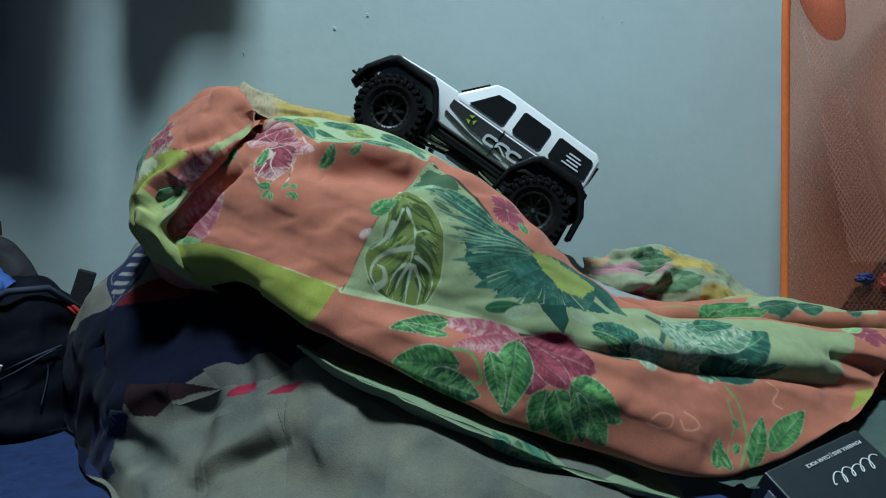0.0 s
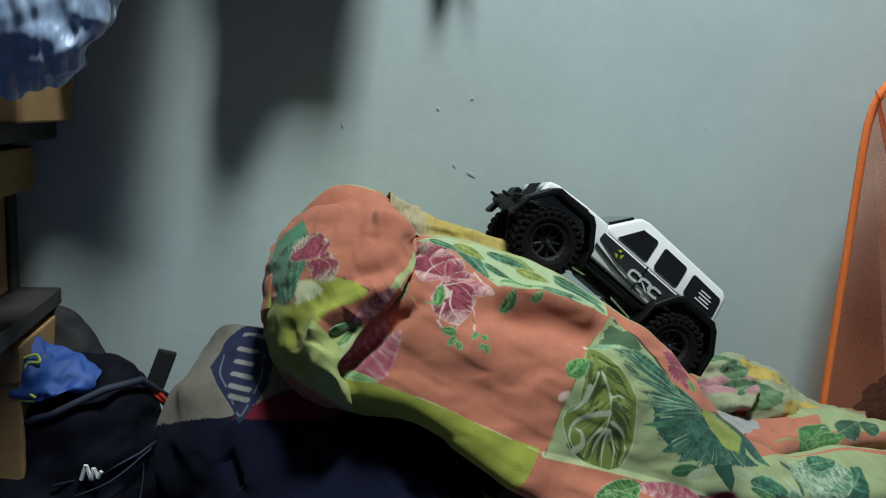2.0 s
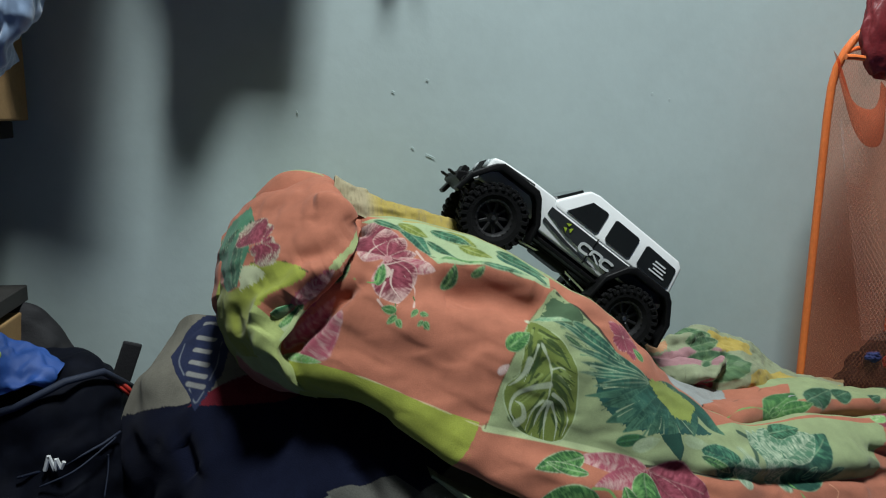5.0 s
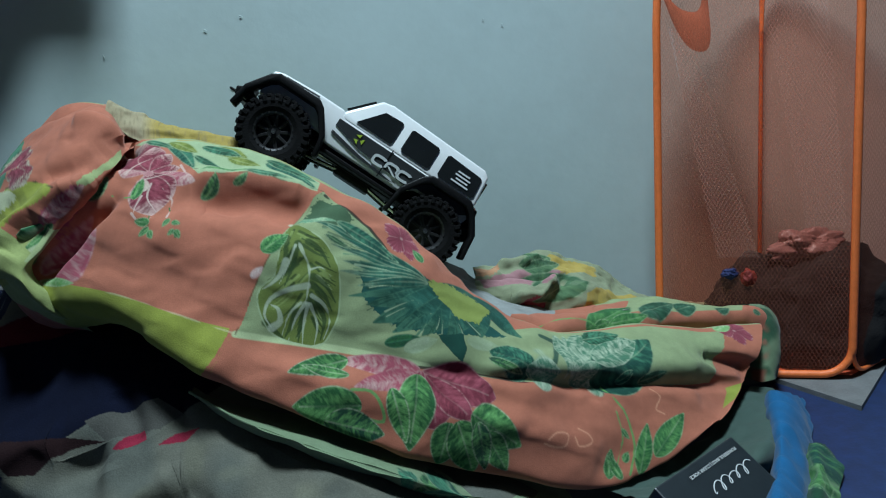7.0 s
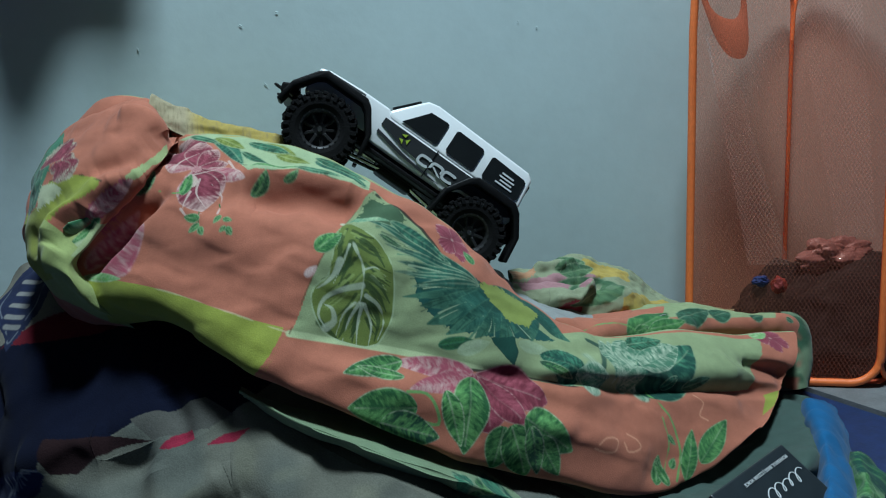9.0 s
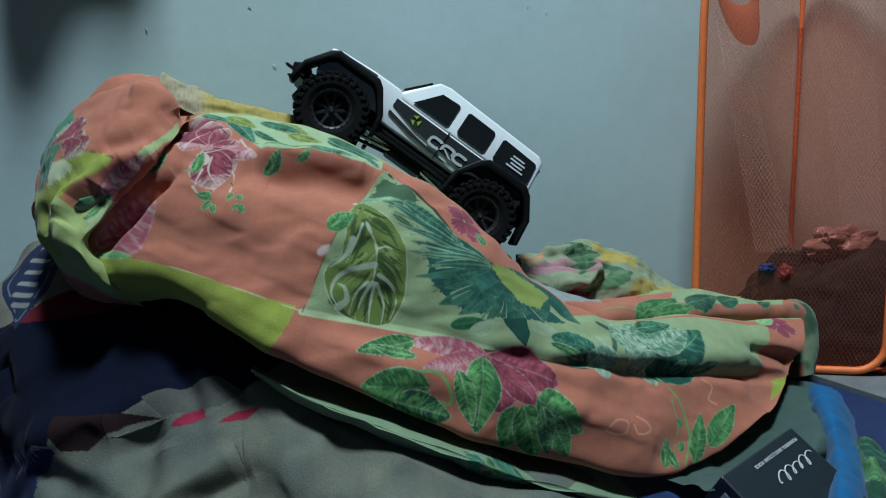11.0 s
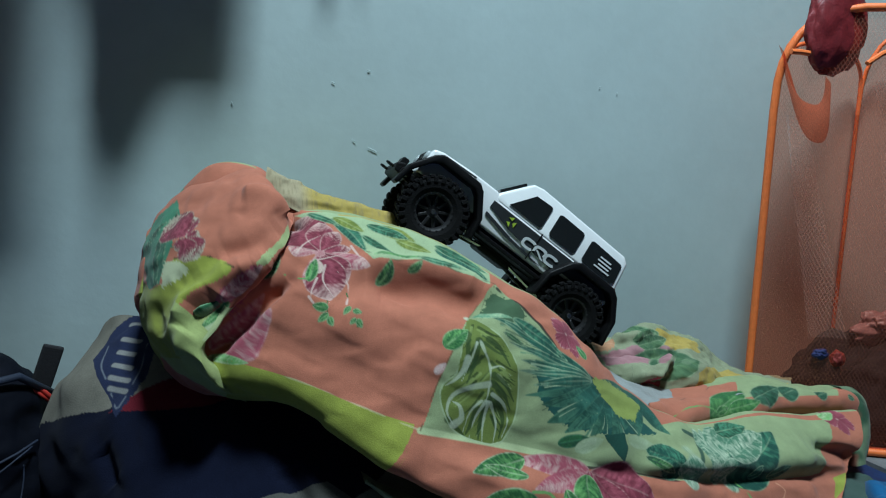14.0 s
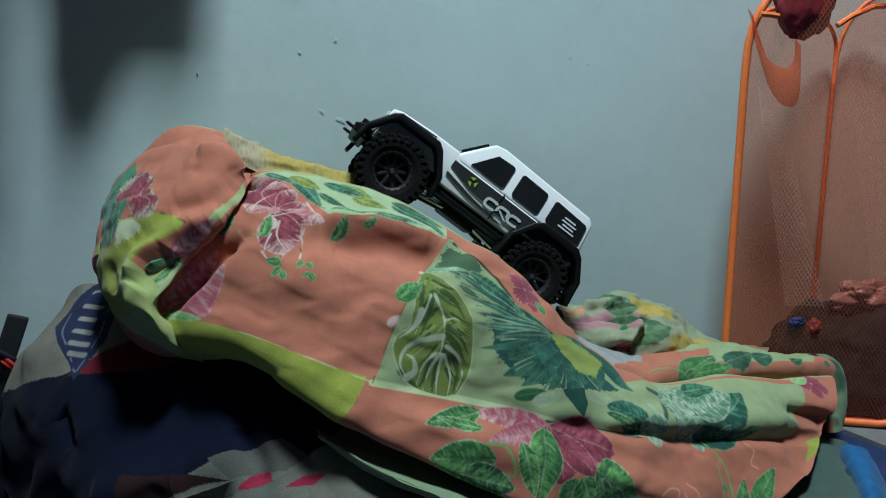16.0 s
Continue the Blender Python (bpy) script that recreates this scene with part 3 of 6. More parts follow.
# teal palm fan with its lime heart
ink.region([(6.53, 3.60), (6.14, 3.67), (5.82, 3.81), (5.77, 4.06), (5.90, 4.30), (6.16, 4.43), (6.41, 4.49), (6.74, 4.43), (7.07, 4.27), (7.54, 3.82), (7.22, 3.70), (7.05, 3.63)], (0.010, 0.075, 0.060), 0.07)
for tip, w in (((5.02, 3.64), 0.06), ((5.26, 3.81), 0.05), ((5.47, 3.96), 0.07), ((5.47, 4.09), 0.05), ((5.76, 4.18), 0.07)):
    ink.leaf((6.48, 3.66), tip, w, TEAL, (0.025, 0.13, 0.085), PALE, veins=2)
for tip, w in (((5.69, 4.33), 0.05), ((5.94, 4.36), 0.09), ((6.11, 4.55), 0.13), ((6.38, 4.60), 0.12), ((6.71, 4.52), 0.15), ((6.97, 4.40), 0.2),
               ((7.29, 4.13), 0.25), ((7.69, 3.76), 0.2)):
    ink.leaf((6.96, 3.19), tip, w, TEAL, (0.02, 0.11, 0.08), FERN, veins=2, rib=False)
for tip in ((5.06, 3.70), (5.34, 3.82), (5.51, 3.97), (5.65, 4.13), (5.76, 4.30), (5.93, 4.42), (6.11, 4.52), (6.30, 4.57), (6.46, 4.58), (6.64, 4.55), (6.78, 4.49), (6.95, 4.42), (7.11, 4.30), (7.31, 4.10)):
    for k in range(4):
        heart = ((6.64, 3.63)[0] + 0.05 * k, (6.64, 3.63)[1])
        end = (tip[0] + rng.uniform(-0.05, 0.05), tip[1] + rng.uniform(-0.08, 0.08))
        f, g = rng.uniform(0.3, 0.65), rng.uniform(0.8, 1.0)
        ink.stroke([tuple(end[i] + (heart[i] - end[i]) * (1 - h) for i in (0, 1)) for h in (g, (f + g) / 2, f)], rng.uniform(0.0005, 0.0011), rng.choice([PALE, FERN, TEAL, DEEP, TEAL]), 0.55, True)
ink.region([(6.47, 3.63), (6.66, 3.43), (6.92, 3.31), (7.23, 3.40), (7.17, 3.82), (6.97, 3.90), (6.80, 3.79), (6.60, 3.73)], (0.21, 0.26, 0.06), 0.08)
ink.leaf((5.26, 3.55), (6.12, 3.66), 0.10, TEAL, JADE, PALE, bend=0.03)
ink.leaf((5.18, 3.75), (5.53, 3.78), 0.12, DEEP, GREEN, PALE)
# strip behind the seam
ink.flower((6.14, 3.36), (6.29, 3.34), 5, WINE, PINK, BLUSH)
ink.flower((6.04, 3.30), (6.07, 3.03), 4, WINE, PINK, BLUSH)
ink.leaf((6.33, 3.46), (6.20, 3.33), 0.3, GREEN, FRESH, PALE)
# pale patch, lower edge
ink.leaf((6.34, 4.78), (6.71, 4.55), 0.18, DEEP, GREEN, JADE)
ink.region([(6.86, 4.40), (7.11, 4.19), (7.23, 4.51), (7.30, 4.87), (7.12, 4.69)], TEAL, 0.04)
ink.leaf((6.60, 4.81), (6.89, 4.49), 0.20, (0.27, 0.35, 0.20), (0.34, 0.42, 0.27), None)
ink.leaf((7.17, 4.31), (7.54, 4.21), 0.18, (0.27, 0.35, 0.20), (0.32, 0.40, 0.26), None)
ink.leaf((7.95, 4.84), (7.45, 4.39), 0.36, TEAL, JADE, PALE, bend=-0.06)
ink.leaf((7.50, 4.60), (7.89, 4.88), 0.14, DEEP, FRESH, PALE)
ink.leaf((7.89, 4.82), (8.21, 4.79), 0.26, FERN, LILY, LILY)
ink.stroke([(7.87, 3.55), (8.06, 3.67), (8.10, 4.57)], 0.0030, TEAL, 0.9)
for a, b, w in (((8.20, 4.88), (7.87, 4.72), 0.36), ((8.35, 4.94), (8.11, 3.25), 0.20), ((8.38, 4.94), (8.27, 3.30), 0.18), ((8.39, 4.90), (8.47, 3.48), 0.22), ((8.45, 4.93), (8.64, 4.15), 0.26), ((8.02, 3.31), (8.30, 4.94), 0.16), ((8.27, 3.21), (8.34, 4.58), 0.26), ((8.67, 4.97), (8.29, 4.58), 0.26), ((8.44, 4.45), (8.77, 3.64), 0.36)):
    ink.leaf(a, b, w, FERN, LILY, LILY, veins=3)
ink.leaf((8.50, 4.84), (8.94, 3.67), 0.26, TEAL, JADE, PALE, bend=-0.08)
ink.leaf((8.32, 3.40), (8.66, 3.42), 0.26, DEEP, JADE, PALE)
ink.leaf((8.46, 4.39), (8.82, 3.70), 0.22, FERN, LILY, LILY, veins=4)
ink.leaf((8.37, 5.00), (8.49, 4.45), 0.30, FERN, LILY, LILY)
ink.leaf((8.75, 4.96), (8.82, 4.70), 0.30, TEAL, JADE, PALE)
ink.leaf((8.92, 4.91), (9.14, 4.70), 0.18, DEEP, JADE, PALE)
ink.flower((9.74, 3.31), (9.91, 3.55), 5, WINE, PINK, BLUSH)
ink.leaf((9.57, 3.21), (9.70, 3.00), 0.3, FRESH, PALE, PALE)
# lower band: flower, leaves, sprigs, faint paisley
ink.leaf((6.88, 5.07), (5.79, 5.10), 0.13, PINK, BLUSH, BLUSH, rib=False)
ink.leaf((6.87, 5.12), (6.11, 5.40), 0.16, PINK, BLUSH, None, rib=False)
ink.leaf((6.88, 5.07), (7.18, 5.61), 0.42, WINE, PINK, BLUSH, veins=2, blunt=1.15)
ink.leaf((6.90, 5.07), (7.72, 5.24), 0.28, WINE, PINK, BLUSH, veins=2, blunt=1.2)
ink.leaf((6.92, 5.09), (7.51, 5.48), 0.24, WINE, PINK, BLUSH, veins=2, blunt=1.2)
ink.stroke([(6.09, 5.42), (6.33, 5.40), (6.50, 5.49), (6.59, 5.64), (6.31, 5.66)], 0.0014, FRESH, 0.9)
for a, b, w, dark in (((5.96, 5.07), (5.17, 5.42), 0.20, GREEN), ((6.02, 5.28), (5.31, 5.28), 0.16, GREEN), ((6.26, 5.54), (5.37, 5.87), 0.30, GREEN),
                      ((5.83, 5.87), (6.65, 5.78), 0.28, DEEP), ((6.86, 5.12), (6.98, 5.91), 0.26, GREEN), ((6.59, 5.31), (6.92, 5.81), 0.2, GREEN),
                      ((7.30, 5.52), (7.35, 6.13), 0.36, GREEN), ((7.37, 5.51), (7.74, 6.16), 0.34, GREEN), ((7.49, 5.43), (8.06, 5.63), 0.28, GREEN),
                      ((7.68, 5.55), (8.03, 5.91), 0.30, GREEN), ((7.57, 5.48), (7.83, 5.97), 0.22, DEEP)):
    ink.leaf(a, b, w, DEEP if dark == DEEP else (0.016, 0.085, 0.026), FRESH, CREAM)
ink.stroke([(8.64, 5.01), (8.77, 5.19), (8.87, 5.31), (9.01, 5.57), (9.03, 5.85)], 0.0014, FRESH, 0.9)
ink.stroke([(8.77, 5.28), (8.88, 5.51), (8.89, 5.75)], 0.0010, FRESH, 0.9)
for a, b, w in (((8.84, 5.87), (8.80, 5.57), 0.26), ((8.96, 5.90), (8.77, 5.61), 0.2), ((9.15, 5.97), (9.08, 5.39), 0.18), ((9.23, 5.73), (9.43, 5.37), 0.18),
                ((8.84, 5.42), (8.94, 5.51), 0.25), ((8.94, 5.70), (8.96, 5.61), 0.35)):
    ink.leaf(a, b, w, GREEN, FRESH, PALE)
FAINT = (0.70, 0.33, 0.20)
ink.stroke([(8.24, 5.55), (8.29, 5.49), (8.39, 5.49), (8.39, 5.58), (8.31, 5.60), (8.23, 5.58)], 0.0010, FAINT, 0.6)
ink.stroke([(8.47, 5.43), (8.57, 5.48), (8.60, 5.54), (8.51, 5.57), (8.45, 5.51)], 0.0010, FAINT, 0.6)
ink.stroke([(9.05, 5.07), (9.15, 5.16), (9.14, 5.27), (9.24, 5.34)], 0.0010, FAINT, 0.6)
# worn speckle in the lime strip
speck = (quilt_v > 5.0) * (quilt_u < 4.45) * (quilt_v < 6.25) * (quilt_u > 1.6) * smooth(value_noise(quilt * 1100), 0.62, 0.8) * 0.4
ink.put(speck, (0.24, 0.27, 0.03))
blanket = grid_object("patchwork_blanket", quilt, PRINT, ink.c)
tagged(blanket, "patchwork cotton blanket with tropical flower print draped over a heap", "blanket")


# ---- the other cloths of the heap ----
# the mouth of the blanket: a thick turned-over roll at the hump

OUTER = np.array([(-0.142, 0.660, 0.290), (-0.152, 0.680, 0.312), (-0.170, 0.690, 0.319), (-0.196, 0.700, 0.313), (-0.225, 0.700, 0.296), (-0.248, 0.690, 0.271), (-0.257, 0.675, 0.242), (-0.258, 0.655, 0.206), (-0.249, 0.635, 0.183), (-0.212, 0.616, 0.149), (-0.170, 0.625, 0.130)])
INNER = np.array([(-0.138, 0.640, 0.283), (-0.139, 0.620, 0.278), (-0.145, 0.600, 0.267), (-0.158, 0.590, 0.255), (-0.170, 0.586, 0.242), (-0.183, 0.583, 0.228), (-0.194, 0.576, 0.212), (-0.203, 0.568, 0.199), (-0.201, 0.565, 0.187), (-0.193, 0.577, 0.169), (-0.178, 0.599, 0.150)])
puff = np.outer([0.3, 0.7, 1, 1, 1, 1, 0.9, 0.8, 0.7, 0.6, 0.3], (-0.003, -0.017, 0.010))
roll, roll_u, roll_v = loft([OUTER + (0.004, 0.045, -0.03), OUTER + (0, 0.012, 0.0), OUTER * 0.68 + INNER * 0.32 + puff * 0.9, OUTER * 0.3 + INNER * 0.7 + puff, INNER + (0, -0.002, 0), INNER + (0.004, 0.014, 0.002), INNER * 0.7 + OUTER * 0.3 + (0, 0.03, 0)], 420, 170)

roll = folds(roll, roll_u, roll_v, [
    (0.008, -0.008, [(3.41, 3.66), (4.32, 3.48), (5.13, 3.34), (5.99, 3.05), (6.8, 3.02)]),
    (0.008, -0.006, [(2.7, 3.94), (3.53, 3.73), (4.44, 3.66), (5.35, 3.66)]),
    (0.01, 0.004, [(4.34, 3.3), (3.08, 3.51), (1.48, 3.55)]),
    (0.009, -0.006, [(2.58, 2.38), (1.84, 2.52), (1.1, 3.02), (0.72, 3.62)]),
    (0.008, 0.004, [(6.85, 3.27), (6.09, 3.44), (5.16, 3.91)]),
    (0.006, -0.005, [(8.11, 2.91), (7.37, 3.2), (6.68, 3.34)]),
    (0.01, 0.004, [(7.78, 2.31), (6.83, 2.31), (6.04, 2.66), (5.01, 3.05)]),
])
roll = ripples(roll, 81, 0.04, 0.0011)

tint = Print(roll, roll_u, roll_v, ORANGE)
tint.region([(5.3, 2.41), (4.51, 3.05), (4.06, 3.55), (4.27, 3.62), (4.87, 3.51), (5.63, 3.23), (6.28, 3.09), (6.85, 3.02), (7.92, 3.12), (8.35, 0.96), (8.11, 1.07), (7.71, 1.7), (6.92, 1.38), (6.49, 1.88), (6.09, 2.34)], LIME)
tint.region([(5.56, 2.2), (5.23, 2.59), (5.23, 2.84), (5.7, 2.66), (6.18, 2.34)], (0.44, 0.48, 0.30), 0.08)
tint.region([(8.28, 0.82), (7.95, 3.09), (6.87, 3.41), (6.13, 3.34), (5.47, 3.62), (4.94, 4.01), (5.37, 4.08), (6.11, 4.05), (7.11, 3.91), (8.02, 4.01), (9.14, 3.69), (10.0, 4.08), (9.69, 2.41), (9.31, 2.73), (8.76, 1.78)], (0.30, 0.35, 0.12))
tint.region([(7.21, 3.8), (6.59, 3.48), (5.89, 3.8), (5.23, 4.01), (6.11, 4.05)], (0.36, 0.42, 0.24), 0.05)
tint.region([(5.42, 3.62), (4.18, 3.73), (3.51, 3.8), (2.72, 3.94), (3.75, 4.08), (4.96, 4.05)], PINK, 0.05)
tint.region([(3.34, 3.83), (2.53, 3.76), (0.88, 3.94), (1.55, 4.72), (2.2, 4.05), (3.1, 4.05)], (0.30, 0.36, 0.16), 0.08)
tint.region([(6.49, 1.88), (5.99, 1.28), (5.16, 1.21), (4.27, 1.49), (4.51, 2.02), (5.06, 2.27), (5.63, 2.24), (6.11, 2.27)], (0.05, 0.19, 0.11), 0.04)
tint.leaf((6.23, 2.17), (4.42, 1.7), 0.12, DEEP, JADE, PALE)
tint.leaf((5.78, 1.38), (4.7, 1.7), 0.14, DEEP, JADE, PALE)
tint.leaf((4.68, 2.38), (4.18, 2.13), 0.42, WINE, PINK, CREAM, blunt=1.2, rib=False)
tint.leaf((4.68, 2.38), (4.34, 2.59), 0.42, WINE, PINK, CREAM, blunt=1.2, rib=False)
tint.leaf((4.68, 2.38), (4.68, 1.7), 0.42, WINE, PINK, CREAM, blunt=1.2, rib=False)
tint.leaf((4.68, 2.38), (5.13, 2.38), 0.42, WINE, PINK, CREAM, blunt=1.2, rib=False)
tint.leaf((4.68, 2.38), (4.77, 2.91), 0.42, WINE, PINK, CREAM, blunt=1.2, rib=False)
tint.leaf((4.68, 2.38), (5.04, 2.73), 0.42, WINE, PINK, CREAM, blunt=1.2, rib=False)
tint.leaf((4.99, 3.98), (6.42, 3.59), 0.12, GREEN, FRESH, PALE)
tint.leaf((5.2, 3.73), (3.15, 3.98), 0.16, PINK, BLUSH, BLUSH, rib=False)
tint.stroke([(5.3, 2.41), (4.51, 3.05), (4.06, 3.59)], 0.0009, (0.05, 0.04, 0.02), 0.85)
tint.stroke([(8.38, 1.07), (8.76, 1.78), (9.28, 2.77), (9.79, 3.09), (10.0, 4.12)], 0.0009, (0.10, 0.10, 0.03), 0.7)
tint.put((roll_u > 6.4) * (roll_u < 8.3) * (roll_v < 2.9) * 1.0, LIME)
tint.put((roll_u > 6.2) * (roll_v > 2.9 - 0.45 * np.clip(roll_u - 7.6, 0, 2.4)) * 1.0, (0.30, 0.36, 0.13))
tint.put((roll_u > 5.2) * (roll_u < 6.6) * (roll_v > 3.9) * 1.0, (0.34, 0.41, 0.20))
grid_object("turned_roll", roll, PRINT, tint.c, blanket)

# the blanket's rolled back fold, behind its right half

LIP = np.array([(0.148, 0.570, 0.124), (0.183, 0.568, 0.113), (0.236, 0.595, 0.104), (0.293, 0.610, 0.099), (0.356, 0.628, 0.092), (0.417, 0.640, 0.078), (0.428, 0.635, 0.050)])
CREST = np.array([(0.164, 0.600, 0.120), (0.223, 0.635, 0.114), (0.278, 0.655, 0.113), (0.331, 0.665, 0.109), (0.385, 0.672, 0.095), (0.440, 0.672, 0.088), (0.460, 0.665, 0.062)])
flap, flap_u, flap_v = loft([LIP + (0, 0.03, -0.03), LIP + (0, 0.004, -0.006), LIP * 0.6 + CREST * 0.4 + (0, -0.006, 0.007), CREST, CREST + (0, 0.03, -0.012), CREST + (0, 0.045, -0.07)], 300, 120)
flap = ripples(flap, 5, 0.05, 0.0012)
# the blanket's turned end
END_OUT = np.array([(0.428, 0.676, 0.089), (0.451, 0.672, 0.085), (0.460, 0.665, 0.068), (0.452, 0.652, 0.043), (0.439, 0.640, 0.022)])
END_IN = np.array([(0.413, 0.655, 0.086), (0.424, 0.648, 0.083), (0.428, 0.640, 0.069), (0.420, 0.630, 0.050), (0.408, 0.618, 0.029)])
turn, turn_u, turn_v = loft([END_OUT + (0.004, 0.03, -0.01), END_OUT + (0.002, 0.006, 0), (END_OUT + END_IN) / 2 + (0.002, -0.008, 0.004), END_IN, END_IN + (-0.004, 0.016, 0)], 140, 60)
turn = ripples(turn, 15, 0.03, 0.0008)
# the pale green edge of a lower layer, showing under the hem
UP = np.array([(-0.092, 0.530, 0.109), (-0.057, 0.497, 0.098), (-0.029, 0.480, 0.090), (0.006, 0.468, 0.077), (0.041, 0.463, 0.063), (0.081, 0.470, 0.040), (0.145, 0.480, 0.013), (0.232, 0.500, -0.021)])
LOW = np.array([(-0.091, 0.525, 0.107), (-0.057, 0.488, 0.092), (-0.030, 0.470, 0.082), (0.004, 0.458, 0.066), (0.035, 0.452, 0.052), (0.077, 0.458, 0.031), (0.140, 0.468, 0.007), (0.225, 0.488, -0.025)])
LOW = UP + 0.5 * (LOW - UP)
edge, edge_u, edge_v = loft([UP + (0, 0.06, 0.0), UP, (UP + LOW) / 2 + (0, -0.007, 0.003), LOW, LOW + (0, 0.012, -0.008), LOW + (0, 0.06, -0.012)], 300, 90)
edge = ripples(edge, 8, 0.05, 0.0010)
# the printed fleece over the heap's foot
fleece, fleece_u, fleece_v = loft([
    [(-0.322, 0.775, 0.148), (-0.298, 0.760, 0.176), (-0.226, 0.700, 0.176), (-0.132, 0.630, 0.154), (-0.045, 0.570, 0.122), (0.039, 0.530, 0.071), (0.098, 0.510, 0.037), (0.155, 0.500, 0.009)],
    [(-0.330, 0.745, 0.132), (-0.290, 0.715, 0.158), (-0.214, 0.660, 0.159), (-0.126, 0.600, 0.138), (-0.044, 0.550, 0.108), (0.038, 0.515, 0.063), (0.095, 0.495, 0.034), (0.149, 0.480, 0.006)],
    [(-0.348, 0.735, 0.116), (-0.283, 0.665, 0.130), (-0.207, 0.605, 0.126), (-0.133, 0.565, 0.117), (-0.056, 0.530, 0.091), (0.017, 0.495, 0.058), (0.072, 0.475, 0.027), (0.126, 0.465, -0.002)],
    [(-0.361, 0.715, 0.063), (-0.275, 0.615, 0.084), (-0.198, 0.560, 0.090), (-0.136, 0.535, 0.091), (-0.062, 0.505, 0.068), (0.001, 0.475, 0.043), (0.051, 0.460, 0.019), (0.105, 0.455, -0.008)],
    [(-0.349, 0.695, 0.012), (-0.256, 0.575, 0.045), (-0.188, 0.525, 0.056), (-0.130, 0.505, 0.056), (-0.064, 0.480, 0.046), (-0.007, 0.455, 0.031), (0.042, 0.445, 0.007), (0.095, 0.445, -0.014)],
    [(-0.294, 0.610, -0.017), (-0.230, 0.525, 0.011), (-0.176, 0.485, 0.025), (-0.123, 0.472, 0.025), (-0.062, 0.455, 0.022), (-0.007, 0.435, 0.014), (0.040, 0.425, -0.005), (0.092, 0.430, -0.028)],
    [(-0.235, 0.515, -0.027), (-0.187, 0.450, -0.004), (-0.148, 0.420, 0.006), (-0.109, 0.410, 0.006), (-0.055, 0.400, 0.006), (-0.007, 0.395, -0.000), (0.037, 0.390, -0.009), (0.086, 0.400, -0.027)],
], 640, 460)

toward = np.array([-0.09, 0.02, 0.30]) - fleece
fleece = fleece + toward * (0.055 * np.clip((fleece_u - 3.5) / 1.2, 0, 1) * np.clip((fleece_v - 1.0) / 1.5, 0, 1))[..., None]
fleece = folds(fleece, fleece_u, fleece_v, [
    (0.018, -0.013, [(2.36, 3.51), (2.36, 4.07), (2.21, 4.90), (2.14, 5.32)]),
    (0.012, 0.005, [(2.61, 3.69), (2.56, 4.33), (2.29, 4.90)]),
    (0.016, 0.009, [(1.14, 3.77), (1.69, 3.53), (2.16, 3.31)]),
    (0.010, -0.008, [(1.10, 4.13), (1.37, 4.47), (2.00, 4.74)]),
    (0.010, 0.007, [(2.26, 4.72), (2.92, 4.29), (3.44, 3.75)]),
    (0.008, -0.006, [(2.32, 4.90), (2.99, 4.56), (3.58, 3.99)]),
    (0.008, -0.007, [(2.86, 2.37), (3.01, 2.93), (3.06, 3.33)]),
    (0.010, -0.007, [(0.90, 2.65), (1.00, 3.09)]),
])
fleece = ripples(fleece, 11, 0.08, 0.0022)
fleece[..., 2] = np.maximum(fleece[..., 2], 0.0045)

tint = Print(flap, flap_u, flap_v, ORANGE)
tint.put((flap_u > 2.3) * (flap_v > 1.9 + 0.0 * flap_u) * 1.0, SAGE)
tint.put((flap_u > 4.6) * 1.0, ORANGE)
tint.put((flap_v > 2.9) * (flap_u > 1.6) * 1.0, SAGE)
for a, b, w in (((2.71, 1.76), (3.27, 2.48), 0.3), ((3.37, 2.06), (3.69, 2.39), 0.5), ((4.15, 1.89), (4.35, 2.18), 0.5), ((4.82, 2.02), (5.04, 1.85), 0.5)):
    tint.leaf(a, b, w * 0.7, DEEP, FERN, PALE)
for a, b, w in (((1.75, 1.30), (2.39, 2.39), 0.3), ((2.23, 1.43), (2.87, 1.64), 0.3), ((1.93, 1.34), (2.19, 1.55), 0.4)):
    tint.leaf(a, b, w * 0.6, GREEN, FRESH, PALE)
tint.stroke([(0.70, 1.43), (1.10, 1.93), (1.67, 1.68), (1.93, 1.39)], 0.0010, FRESH)
tint.stroke([(0.26, 1.60), (0.88, 2.48), (1.61, 2.86)], 0.0008, (0.06, 0.04, 0.03), 0.7)
flap_ob = grid_object("folded_blanket_edge", flap, PRINT, tint.c, blanket)

tint = Print(turn, turn_u, turn_v, (0.13, 0.19, 0.11))
tint.put(smooth(value_noise(turn * np.array([60, 60, 45])), 0.42, 0.56) * 0.85, DEEP)
tint.put(smooth(turn_v, 2.6, 3.0) * smooth(value_noise(turn * 90), 0.4, 0.6), (0.27, 0.09, 0.06))
grid_object("turned_end", turn, PRINT, tint.c, blanket)
tint = Print(edge, edge_u, edge_v, (0.17, 0.24, 0.14))
tint.leaf((4.38, 3.26), (4.07, 0.84), 0.4, TEAL, JADE, PALE)
tint.leaf((4.49, 1.80), (5.03, 0.90), 0.4, DEEP, FRESH, PALE)
tint.leaf((4.47, 3.65), (4.89, 0.73), 0.3, TEAL, JADE, PALE)
grid_object("lower_layer", edge, PRINT, tint.c, blanket)

